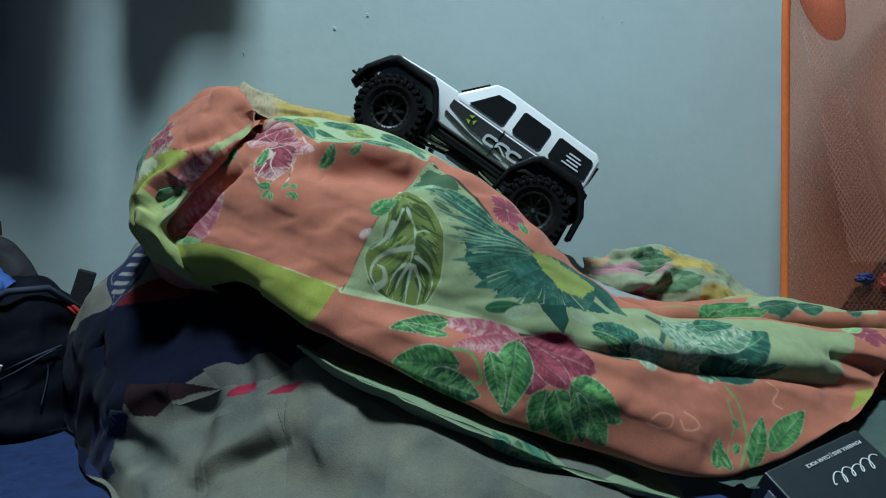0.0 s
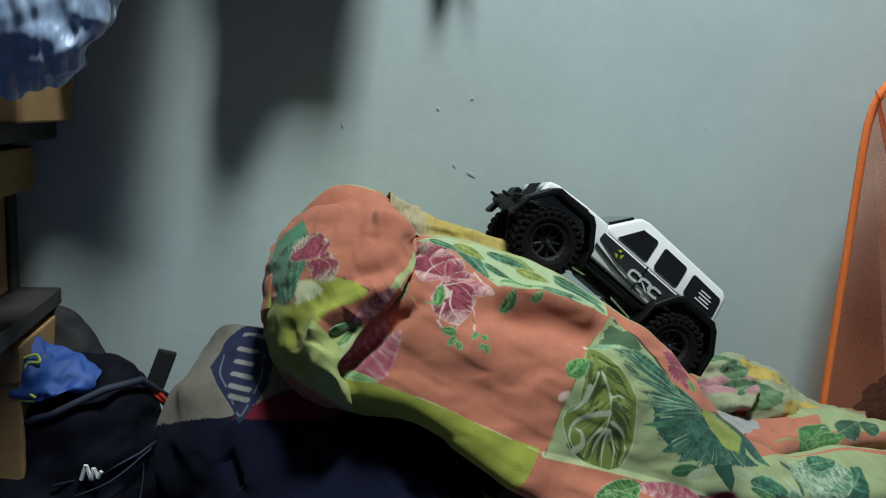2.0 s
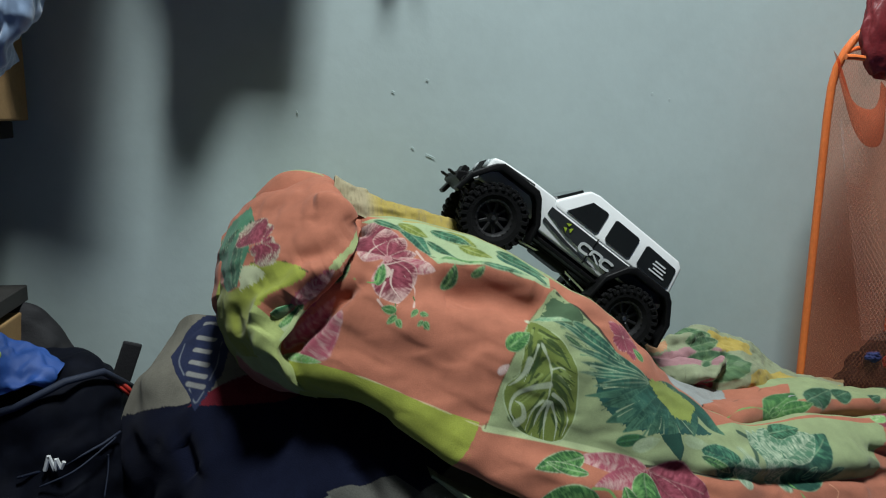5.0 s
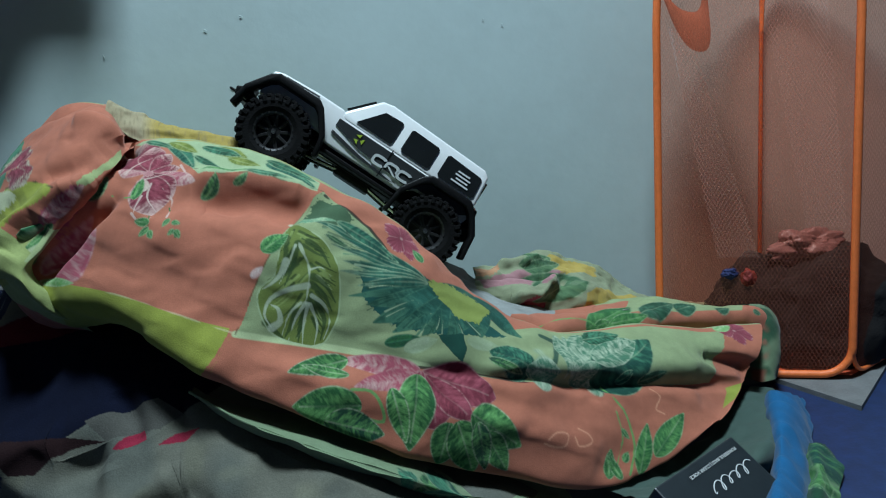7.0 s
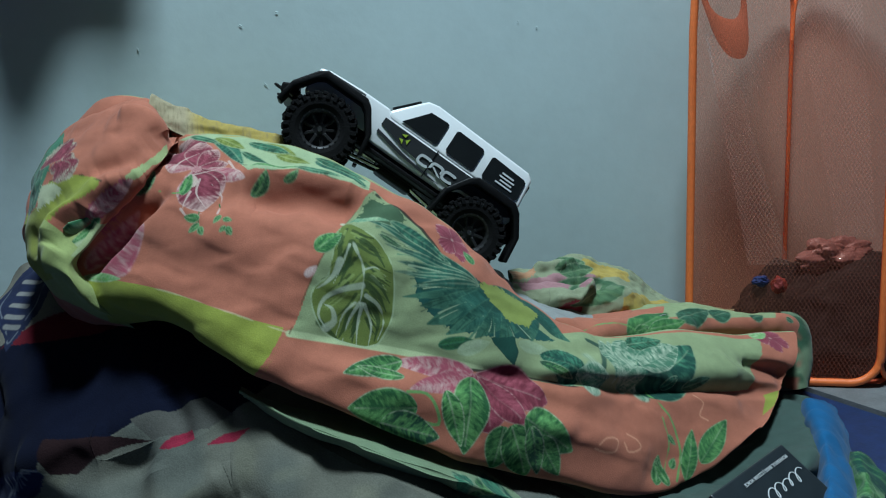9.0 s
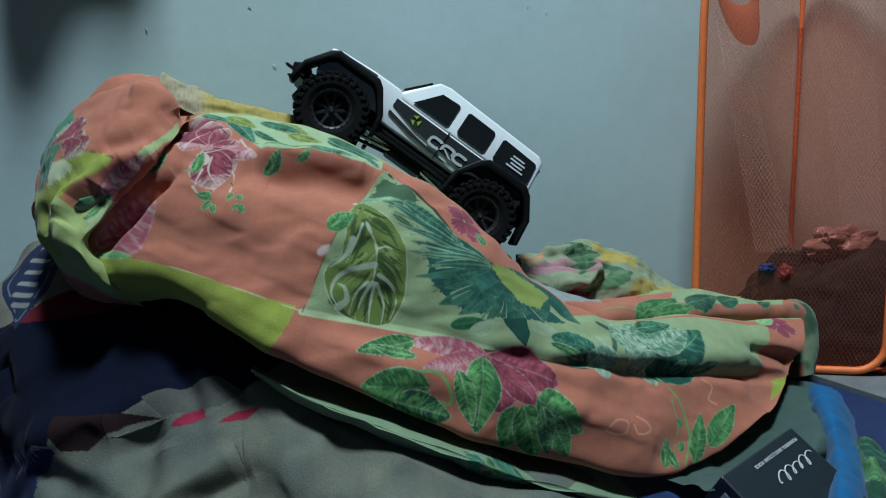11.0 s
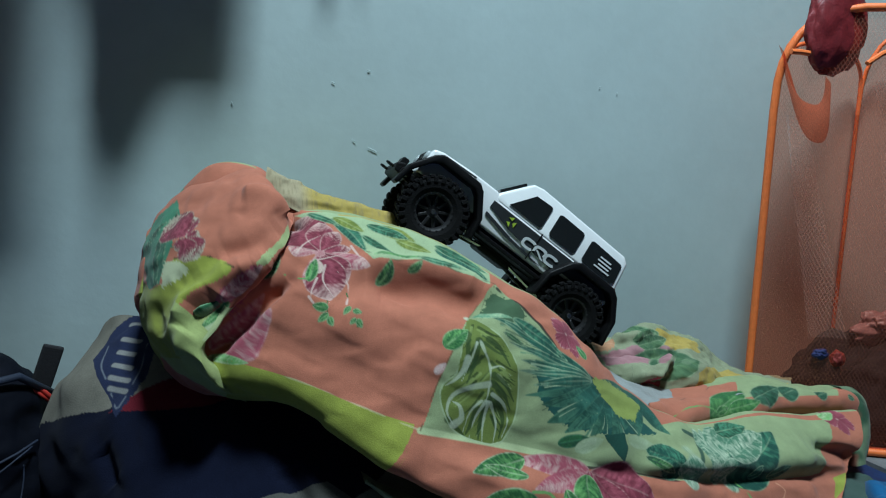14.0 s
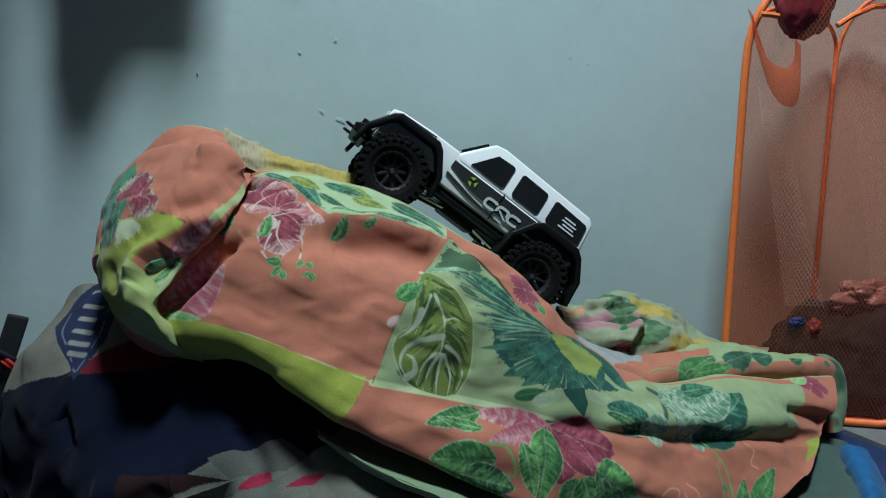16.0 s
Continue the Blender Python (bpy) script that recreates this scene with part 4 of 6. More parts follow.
NAVY, MAROON, STONE, CRIMSON = (0.005, 0.007, 0.018), (0.022, 0.011, 0.012), (0.135, 0.137, 0.110), (0.24, 0.022, 0.045)
tint = Print(fleece, fleece_u, fleece_v, STONE)
tint.put(smooth(value_noise(fleece * 30), 0.40, 0.75) * 0.40, (0.085, 0.105, 0.100))
tint.put(smooth(value_noise(fleece * 55 + 9), 0.55, 0.85) * 0.35, (0.19, 0.19, 0.13))
tint.region([(0, 0), (1.3, 0), (1.35, 0.62), (1.75, 1.14), (2.05, 1.12), (3.5, 0), (3.9, 0.0), (3.75, 1.6), (3.64, 2.27), (3.42, 2.73), (2.89, 2.83), (2.52, 3.05), (2.17, 3.29), (1.59, 3.45), (1.40, 3.83), (1.07, 3.95), (0.57, 4.11), (0.1, 5.4), (0, 5.4)], NAVY, 0.012)
tint.region([(1.54, 3.39), (2.17, 3.27), (2.67, 3.35), (2.41, 3.39), (2.21, 3.47), (1.72, 3.91), (1.44, 3.95), (1.45, 3.71)], MAROON, 0.008)
tint.region([(0.0, 2.55), (0.0, 0.0), (0.6, 0.0), (1.2, 0.0), (1.75, 0.0), (1.85, 0.6), (1.75, 1.42), (1.24, 1.95), (0.94, 2.19)], (0.17, 0.16, 0.13), 0.03)
tint.region([(0.99, 2.23), (1.24, 1.95), (1.75, 1.42), (2.05, 1.12), (2.31, 1.42), (2.07, 1.67), (1.49, 2.03)], (0.13, 0.014, 0.022), 0.02)
tint.region([(2.45, 3.03), (2.89, 2.80), (3.25, 2.45), (3.50, 2.60), (3.30, 3.02), (2.97, 3.21), (2.67, 3.35)], (0.085, 0.085, 0.075), 0.012)
tint.region([(2.74, 3.49), (2.97, 3.21), (3.12, 3.09), (3.16, 3.25), (2.87, 3.47)], CRIMSON, 0.01)
tint.region([(3.27, 3.31), (3.47, 2.97), (3.68, 2.77), (3.54, 3.11)], CRIMSON, 0.01)
tint.region([(0.57, 4.11), (1.07, 3.89), (1.39, 3.83), (1.39, 3.97), (1.04, 4.29), (0.94, 4.8), (0.1, 5.38)], (0.016, 0.022, 0.06), 0.04)
# oval badge with pale scrolls; its lettering as plain bars
tint.region([(1.35, 0.0), (1.65, 0.06), (1.59, 1.02), (1.44, 1.59), (1.09, 2.27), (0.87, 1.83), (0.65, 1.22), (0.89, 0.56)], (0.020, 0.027, 0.060), 0.03)
for a, b in (((1.29, 0.3), (1.54, 0.3)), ((1.17, 0.82), (1.39, 0.82)), ((1.09, 1.12), (1.32, 1.16)), ((1.04, 1.42), (1.27, 1.44)), ((1.0, 1.67), (1.24, 1.67)), ((0.97, 1.85), (1.2, 1.85))):
    tint.stroke([a, b], 0.0030, (0.27, 0.27, 0.25), 0.8)
for line in ([(0.9, 0.94), (0.85, 1.42), (0.94, 1.71)], [(1.49, 0.9), (1.4, 1.38), (1.29, 1.71)], [(0.99, 1.93), (1.1, 2.15), (1.2, 1.93)]):
    tint.stroke(line, 0.0011, (0.17, 0.19, 0.22), 0.7)
for k in range(7):
    tint.stroke([(0.80 + 0.07 * k, 4.35 - 0.06 * k), (0.95 + 0.05 * k, 4.15 - 0.05 * k), (0.90 + 0.08 * k, 4.00 - 0.02 * k)], 0.0010, (0.2, 0.22, 0.24), 0.6)
spread = grid_object("printed_fleece_throw", fleece, FLEECE_PRINT, tint.c)
tagged(spread, "rumpled grey fleece throw with navy and crimson print", "throw blanket")

# grey sheet and crumpled floral cover lying behind the slope

sheet, sheet_u, sheet_v = loft([
    [(0.062, 0.590, 0.167), (0.102, 0.585, 0.142), (0.144, 0.585, 0.127), (0.202, 0.600, 0.114), (0.293, 0.630, 0.104)],
    [(0.092, 0.640, 0.165), (0.132, 0.640, 0.141), (0.173, 0.640, 0.122), (0.233, 0.650, 0.109), (0.323, 0.670, 0.096)],
    [(0.128, 0.700, 0.150), (0.166, 0.700, 0.131), (0.211, 0.700, 0.113), (0.276, 0.710, 0.097), (0.367, 0.720, 0.081)],
    [(0.147, 0.740, 0.113), (0.187, 0.740, 0.091), (0.235, 0.740, 0.069), (0.301, 0.745, 0.053), (0.395, 0.750, 0.027)]], 120, 90)
sheet = ripples(sheet, 21, 0.05, 0.0022)
crumple, crumple_u, crumple_v = loft([
    [(0.140, 0.640, 0.124), (0.166, 0.645, 0.117), (0.196, 0.645, 0.107), (0.235, 0.650, 0.100), (0.285, 0.662, 0.090), (0.379, 0.680, 0.076)],
    [(0.142, 0.650, 0.140), (0.173, 0.655, 0.139), (0.210, 0.655, 0.132), (0.246, 0.660, 0.128), (0.296, 0.670, 0.107), (0.386, 0.690, 0.087)],
    [(0.150, 0.680, 0.148), (0.185, 0.685, 0.145), (0.228, 0.690, 0.145), (0.271, 0.695, 0.130), (0.323, 0.700, 0.103), (0.402, 0.710, 0.085)],
    [(0.154, 0.710, 0.147), (0.197, 0.715, 0.147), (0.236, 0.720, 0.154), (0.293, 0.725, 0.131), (0.341, 0.725, 0.098), (0.419, 0.730, 0.078)],
    [(0.167, 0.735, 0.113), (0.210, 0.735, 0.111), (0.251, 0.740, 0.107), (0.310, 0.745, 0.089), (0.358, 0.745, 0.066), (0.438, 0.750, 0.045)]], 260, 160)

crumple = folds(crumple, crumple_u, crumple_v, [
    (0.006, -0.014, [(1.16, 0.53), (1.85, 0.65), (2.34, 1.23)]),
    (0.006, 0.009, [(0.10, 1.56), (1.37, 1.51), (2.32, 1.66)]),
    (0.006, 0.009, [(2.03, 0.33), (2.43, 1.23), (2.49, 1.76)]),
    (0.005, -0.008, [(0.60, 2.24), (1.41, 2.19), (1.76, 2.36)]),
])
crumple = ripples(crumple, 23, 0.022, 0.0013)
tuft, tuft_u, tuft_v = loft([
    [(-0.157, 0.655, 0.305), (-0.135, 0.648, 0.287), (-0.113, 0.642, 0.281), (-0.081, 0.636, 0.277), (-0.045, 0.632, 0.270)],
    [(-0.156, 0.665, 0.318), (-0.136, 0.668, 0.310), (-0.116, 0.664, 0.302), (-0.086, 0.658, 0.291), (-0.055, 0.652, 0.282)],
    [(-0.157, 0.700, 0.301), (-0.133, 0.700, 0.291), (-0.111, 0.695, 0.284), (-0.080, 0.690, 0.275), (-0.045, 0.685, 0.267)],
    [(-0.158, 0.720, 0.253), (-0.133, 0.720, 0.243), (-0.110, 0.715, 0.243), (-0.077, 0.710, 0.238), (-0.042, 0.700, 0.234)]], 140, 70)
tuft = ripples(tuft, 31, 0.02, 0.0010)

tint = Print(sheet, sheet_u, sheet_v, (0.26, 0.28, 0.27))
tagged(grid_object("grey_sheet", sheet, PRINT, tint.c), "plain grey cotton sheet lying creased behind the slope", "sheet")
tint = Print(crumple, crumple_u, crumple_v, (0.23, 0.26, 0.16))
tint.region([(0.06, 1.64), (1.22, 1.84), (2.43, 1.91), (2.10, 1.01), (0.98, 0.88), (0.27, 0.88)], (0.33, 0.17, 0.18), 0.1)
tint.region([(1.20, 0.23), (1.72, 0.60), (2.28, 0.63), (2.07, 0.00), (1.39, 0.00)], (0.30, 0.05, 0.07), 0.1)
tint.region([(1.97, 2.59), (2.97, 2.52), (3.11, 2.01), (2.36, 1.84), (1.78, 2.11)], OCHRE, 0.1)
tint.region([(3.22, 0.83), (3.86, 2.09), (4.94, 1.53), (4.92, 0.40), (4.00, 0.15), (3.13, 0.13)], OCHRE, 0.1)
tint.region([(0.00, 2.54), (0.66, 2.21), (0.69, 1.81), (0.00, 1.74)], (0.42, 0.22, 0.12), 0.1)
for a, b, w in (((1.20, 2.06), (2.03, 2.44), 0.4), ((1.37, 1.86), (2.26, 2.29), 0.35), ((1.78, 0.50), (2.78, 1.61), 0.3)):
    tint.leaf(a, b, w * 0.5, (0.04, 0.10, 0.05), (0.12, 0.22, 0.10), PALE)
tagged(grid_object("crumpled_floral_cover", crumple, PRINT, tint.c), "crumpled cotton cover with pink, ochre and green print", "bed cover")
tint = Print(tuft, tuft_u, tuft_v, (0.34, 0.29, 0.18))
tint.put(smooth(tuft_u, 1.2, 2.0), (0.36, 0.27, 0.07))
tint.put(smooth(value_noise(tuft * np.array([900, 200, 120])), 0.5, 0.8) * 0.5, (0.20, 0.16, 0.09))
tagged(grid_object("beige_cloth", tuft, PRINT, tint.c), "bunched beige cloth with a frayed edge behind the hump", "cloth")

# pale teal cloth, bright blue shirt and leafy scrap at the foot of the slope

pale, pale_u, pale_v = loft([
    [(0.185, 0.500, 0.006), (0.248, 0.520, 0.006), (0.315, 0.555, 0.017), (0.366, 0.585, 0.031), (0.393, 0.610, 0.033)],
    [(0.205, 0.485, 0.008), (0.268, 0.505, 0.008), (0.325, 0.535, 0.019), (0.374, 0.565, 0.027), (0.407, 0.600, 0.030)],
    [(0.198, 0.435, 0.030), (0.249, 0.437, 0.030), (0.305, 0.471, 0.028), (0.360, 0.521, 0.028), (0.398, 0.571, 0.030)],
    [(0.217, 0.461, 0.004), (0.275, 0.461, 0.004), (0.343, 0.503, 0.004), (0.406, 0.565, 0.004), (0.451, 0.628, 0.004)]], 160, 90)
pale = ripples(pale, 41, 0.05, 0.0018)
shirt, shirt_u, shirt_v = loft([
    [(0.407, 0.616, 0.012), (0.368, 0.546, 0.012), (0.323, 0.481, 0.012), (0.279, 0.425, 0.012)],
    [(0.393, 0.579, 0.034), (0.352, 0.508, 0.034), (0.301, 0.440, 0.034), (0.266, 0.394, 0.030)],
    [(0.424, 0.592, 0.022), (0.390, 0.534, 0.022), (0.332, 0.457, 0.022), (0.291, 0.406, 0.020)],
    [(0.456, 0.624, 0.004), (0.418, 0.558, 0.004), (0.365, 0.487, 0.004), (0.318, 0.429, 0.004)]], 120, 70)
shirt = ripples(shirt, 43, 0.04, 0.0014)
scrap, scrap_u, scrap_v = loft([
    [(0.389, 0.530, 0.006), (0.356, 0.485, 0.006), (0.313, 0.435, 0.006)],
    [(0.380, 0.504, 0.018), (0.351, 0.461, 0.018), (0.311, 0.412, 0.018)],
    [(0.403, 0.525, 0.004), (0.384, 0.482, 0.004), (0.345, 0.430, 0.004)]], 80, 50)
scrap = ripples(scrap, 47, 0.03, 0.0015)

tint = Print(pale, pale_u, pale_v, (0.048, 0.082, 0.068))
tagged(grid_object("pale_teal_cloth", pale, PRINT, tint.c), "pale grey-teal cotton cloth hanging to the floor", "cloth")
tint = Print(shirt, shirt_u, shirt_v, (0.004, 0.095, 0.23))
tagged(grid_object("blue_shirt", shirt, PRINT, tint.c), "bright blue knitted shirt crumpled on the floor", "shirt")
tint = Print(scrap, scrap_u, scrap_v, DEEP)
tint.leaf((0.2, 0.4), (1.6, 1.2), 0.25, TEAL, FRESH, PALE)
tint.leaf((0.9, 0.6), (1.9, 1.6), 0.2, GREEN, FRESH, PALE)
tagged(grid_object("leafy_scrap", scrap, PRINT, tint.c), "dark green leaf-printed cloth on the floor", "cloth")


# ---- the radio-controlled toy truck: built level, nose along +x, then set on the slope ----
def prism(points, y0, y1, bevel=0.0, taper=None, bm=None):
    """A side outline (x, z) drawn out across the truck from y0 to y1; taper(x, z) gives the half width there instead."""
    out = bmesh.new()
    rows = []
    for side, y in ((0, y0), (1, y1)):
        rows.append([out.verts.new((x, (taper(x, z) * (-1 if side == 0 else 1)) if taper else y, z)) for x, z in points])
    out.faces.new(rows[0])
    out.faces.new(rows[1][::-1])
    for i in range(len(points)):
        j = (i + 1) % len(points)
        out.faces.new((rows[0][j], rows[0][i], rows[1][i], rows[1][j]))
    bmesh.ops.recalc_face_normals(out, faces=out.faces[:])
    if bevel:
        bmesh.ops.bevel(out, geom=out.edges[:], offset=bevel, segments=2, affect="EDGES", profile=0.6, clamp_overlap=True)
    if bm is None:
        return out
    me = bpy.data.meshes.new("tmp")
    out.to_mesh(me)
    out.free()
    bm.from_mesh(me)
    bpy.data.meshes.remove(me)
    return bm


def lathe(profile, steps, axis="y"):
    """A profile (radius, along) turned about the y axis."""
    out = bmesh.new()
    rings = []
    for k in range(steps):
        a = 2 * math.pi * k / steps
        rings.append([out.verts.new((r * math.cos(a), y, r * math.sin(a))) for r, y in profile])
    for k in range(steps):
        m = (k + 1) % steps
        for i in range(len(profile) - 1):
            out.faces.new((rings[k][i], rings[k][i + 1], rings[m][i + 1], rings[m][i]))
    bmesh.ops.recalc_face_normals(out, faces=out.faces[:])
    return out


def turned_box(bm, lo, hi, m, bevel=0.0):
    piece = box(lo, hi, bevel, 1)
    piece.transform(m)
    me = bpy.data.meshes.new("tmp")
    piece.to_mesh(me)
    piece.free()
    bm.from_mesh(me)
    bpy.data.meshes.remove(me)


def tube(points, radius, sides=8, closed=False):
    """A round rod along points."""
    out, rings, n = bmesh.new(), [], len(points)
    pts = [Vector(p) for p in points]
    ref = Vector((0, 0, 1))
    for i, p in enumerate(pts):
        a, b = pts[(i - 1) % n if closed else max(i - 1, 0)], pts[(i + 1) % n if closed else min(i + 1, n - 1)]
        d = (b - a).normalized()
        s = d.cross(ref if abs(d.z) < 0.95 else Vector((0, 1, 0))).normalized()
        t = s.cross(d)
        if rings and (rings[-1][0].co - pts[i - 1]).dot(s) < 0:
            s, t = -s, -t
        rings.append([out.verts.new(p + radius * (math.cos(2 * math.pi * k / sides) * s + math.sin(2 * math.pi * k / sides) * t)) for k in range(sides)])
    for i in range(n if closed else n - 1):
        for k in range(sides):
            out.faces.new((rings[i][k], rings[i][(k + 1) % sides], rings[(i + 1) % n][(k + 1) % sides], rings[(i + 1) % n][k]))
    if not closed:
        out.faces.new(rings[0][::-1])
        out.faces.new(rings[-1])
    bmesh.ops.recalc_face_normals(out, faces=out.faces[:])
    return out


SHELL = material("white_polycarbonate", (0.78, 0.80, 0.79), 0.22, vary=0.03, bump=0.0, coat=0.6)
DECAL = material("charcoal_decal", (0.022, 0.025, 0.027), 0.45, vary=0.15, scale=90, bump=0.0)
SILVER = material("pale_silver_decal", (0.55, 0.58, 0.58), 0.35, vary=0.08, bump=0.0)
ACID = material("yellow_green_decal", (0.36, 0.50, 0.05), 0.4, bump=0.0)
GLASS = material("smoked_window", (0.012, 0.014, 0.015), 0.08, vary=0.1, bump=0.0, coat=0.5)
PLASTIC = material("black_plastic", (0.005, 0.005, 0.0055), 0.5, vary=0.25, scale=80, bump=0.15, spec=0.16)
RUBBER = material("black_rubber", (0.006, 0.006, 0.0065), 0.85, vary=0.3, scale=120, bump=0.3, grain=900, spec=0.12)
RIM = material("black_rim", (0.018, 0.018, 0.019), 0.38, vary=0.1, bump=0.0)
STEEL = material("bright_steel", (0.55, 0.55, 0.55), 0.25, metal=1.0, bump=0.0)
LAMP = material("clear_lamp", (0.35, 0.40, 0.40), 0.08, bump=0.0, coat=0.6)
RED = material("red_lens", (0.25, 0.012, 0.01), 0.15, bump=0.0, coat=0.4)

truck = empty("toy_truck")
HALF = 0.037


def cabin_width(x, z):
    return HALF - 0.006 * max(0.0, (z - 0.068) / 0.03) - 0.003 * max(0.0, (x - 0.03) / 0.07)


tub = [(-0.090, 0.046), (-0.094, 0.056), (-0.0935, 0.068), (0.030, 0.0685), (0.034, 0.0745), (0.060, 0.0745), (0.088, 0.0725), (0.096, 0.070),
       (0.097, 0.048), (0.040, 0.048), (0.034, 0.0435), (-0.034, 0.0435), (-0.046, 0.052), (-0.084, 0.052)]
body = part("body", prism(tub, 0, 0, 0.0022, cabin_width), SHELL, truck, "glossy white clear-coated body shell", True)
cab = [(-0.0935, 0.0675), (-0.0915, 0.094), (-0.086, 0.0985), (0.004, 0.1005), (0.013, 0.0985), (0.034, 0.0735), (0.034, 0.0675)]
part("cabin", prism(cab, 0, 0, 0.0022, cabin_width), SHELL, truck, "", True)


def panel(name, points, mat, parent, y, thick=0.0006, label=""):
    """A thin piece laid on the truck's flank (both flanks for y given as a function of side)."""
    bm = bmesh.new()
    base = [bm.verts.new((x, cabin_width(x, z) * y + (0.0004 if y > 0 else -0.0004), z)) for x, z in points]
    top = [bm.verts.new((v.co.x, v.co.y + (thick if y > 0 else -thick), v.co.z)) for v in base]
    bm.faces.new(base)
    bm.faces.new(top[::-1])
    for i in range(len(points)):
        j = (i + 1) % len(points)
        bm.faces.new((base[i], base[j], top[j], top[i]))
    bmesh.ops.recalc_face_normals(bm, faces=bm.faces[:])
    return part(name, bm, mat, parent, label)


for side in (1, -1):
    for outline in ([(0.022, 0.0715), (0.0065, 0.0915), (-0.0085, 0.0925), (-0.0105, 0.0915), (-0.0105, 0.0735), (-0.009, 0.0715)],
                    [(-0.0185, 0.0735), (-0.0185, 0.0910), (-0.0205, 0.0925), (-0.0435, 0.0920), (-0.0455, 0.0905), (-0.0455, 0.0735), (-0.0435, 0.0715), (-0.0205, 0.0715)],
                    [(-0.0535, 0.0735), (-0.0535, 0.0905), (-0.0555, 0.0920), (-0.0855, 0.0905), (-0.0875, 0.0890), (-0.0885, 0.0735), (-0.0865, 0.0715), (-0.0555, 0.0715)]):
        panel("side_window", outline, GLASS, truck, side, label="smoked black side window")
    panel("side_decal", [(0.034, 0.0665), (-0.090, 0.0665), (-0.0915, 0.058), (-0.084, 0.0535), (-0.046, 0.0535), (-0.040, 0.0500), (0.010, 0.0545), (0.034, 0.0605)], DECAL, truck, side, label="charcoal flank graphic")
    panel("sill_decal", [(0.034, 0.0560), (0.005, 0.0505), (-0.028, 0.0468), (-0.020, 0.0462), (0.010, 0.0485), (0.034, 0.0535)], DECAL, truck, side)
    panel("door_seam", [(-0.0140, 0.0690), (-0.0140, 0.0445), (-0.0148, 0.0445), (-0.0148, 0.0690)], PLASTIC, truck, side, 0.0012)
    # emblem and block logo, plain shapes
    y = side
    for k in range(3):
        a = 2.1 * k + 0.5
        cx, cz = 0.0125, 0.0608
        panel("emblem", [(cx + 0.0045 * math.cos(a), cz + 0.0045 * math.sin(a)), (cx + 0.0045 * math.cos(a + 1.2), cz + 0.0045 * math.sin(a + 1.2)),
                         (cx + 0.0012 * math.cos(a + 0.9), cz + 0.0012 * math.sin(a + 0.9))], ACID, truck, side, 0.0012)
    for kind, cx in (("open", -0.0095), ("closed", -0.0210), ("open", -0.0325)):
        turn = np.linspace(0.65, 2 * math.pi - 0.65, 22) if kind == "open" else np.linspace(-0.4, 3.6, 20)
        ring = [(cx - 0.0062 * math.copysign(abs(math.cos(a)) ** 0.6, math.cos(a)) - 0.12 * 0.0045 * math.sin(a), 0.0556 + 0.0045 * math.copysign(abs(math.sin(a)) ** 0.7, math.sin(a))) for a in turn]
        core = [(cx + (x - cx) * 0.66, 0.0556 + (z - 0.0556) * 0.52) for x, z in ring]
        panel("logo_mark", ring + core[::-1], SILVER, truck, side, 0.0014, "silver block mark")
    panel("logo_mark", [(-0.0165, 0.0560), (-0.0190, 0.0560), (-0.0275, 0.0511), (-0.0245, 0.0511)], SILVER, truck, side, 0.0014, "silver block mark")
    for k, (z, x0, x1) in enumerate(((0.0855, -0.067, -0.078), (0.0825, -0.066, -0.080), (0.0795, -0.068, -0.079), (0.0765, -0.065, -0.081))):
        panel("window_sticker", [(x0, z), (x1, z), (x1, z - 0.0013), (x0, z - 0.0013)], SILVER, truck, side, 0.0014)
    panel("hood_script", [(0.085, 0.0710), (0.056, 0.0725), (0.056, 0.0712), (0.085, 0.0697)], DECAL, truck, side, 0.0009)
    # flared fenders: a band round each wheel opening
    for cx, name in ((0.0705, "front_fender"), (-0.0695, "rear_fender")):
        bm = bmesh.new()
        arc = [math.radians(a) for a in ((-2, 22, 52, 62, 118, 128, 158, 182) if cx > 0 else (-8, 22, 50, 62, 118, 130, 158, 188))]
        outer, inner = [(cx + 0.0410 * math.cos(a) * 0.93, 0.031 + 0.0425 * math.sin(a)) for a in arc], [(cx + 0.0345 * math.cos(a), 0.030 + 0.0365 * math.sin(a)) for a in arc]
        ring = outer + inner[::-1]
        prism(ring, side * 0.030, side * 0.0490, 0.0012, None, bm)
        part(name, bm, PLASTIC, truck, "black flared plastic fender", True)
    # rock slider and mirror
    part("rock_slider", prism([(0.034, 0.040), (0.032, 0.0365), (-0.032, 0.0365), (-0.034, 0.040)], side * 0.026, side * 0.041, 0.001), PLASTIC, truck)
    part("headlight", lathe([(0.0001, -0.001), (0.0042, -0.001), (0.0050, 0.0), (0.0042, 0.0016), (0.0001, 0.0022)], 20), LAMP, truck, "round clear headlight", True).matrix_local = pose(0.0968, side * 0.0232, 0.0635, 0, 0, -90)
    part("tail_light", box((-0.0958, side * 0.031 - 0.0045, 0.056), (-0.0925, side * 0.031 + 0.0045, 0.067), 0.0008, 1), RED, truck, "red tail light")

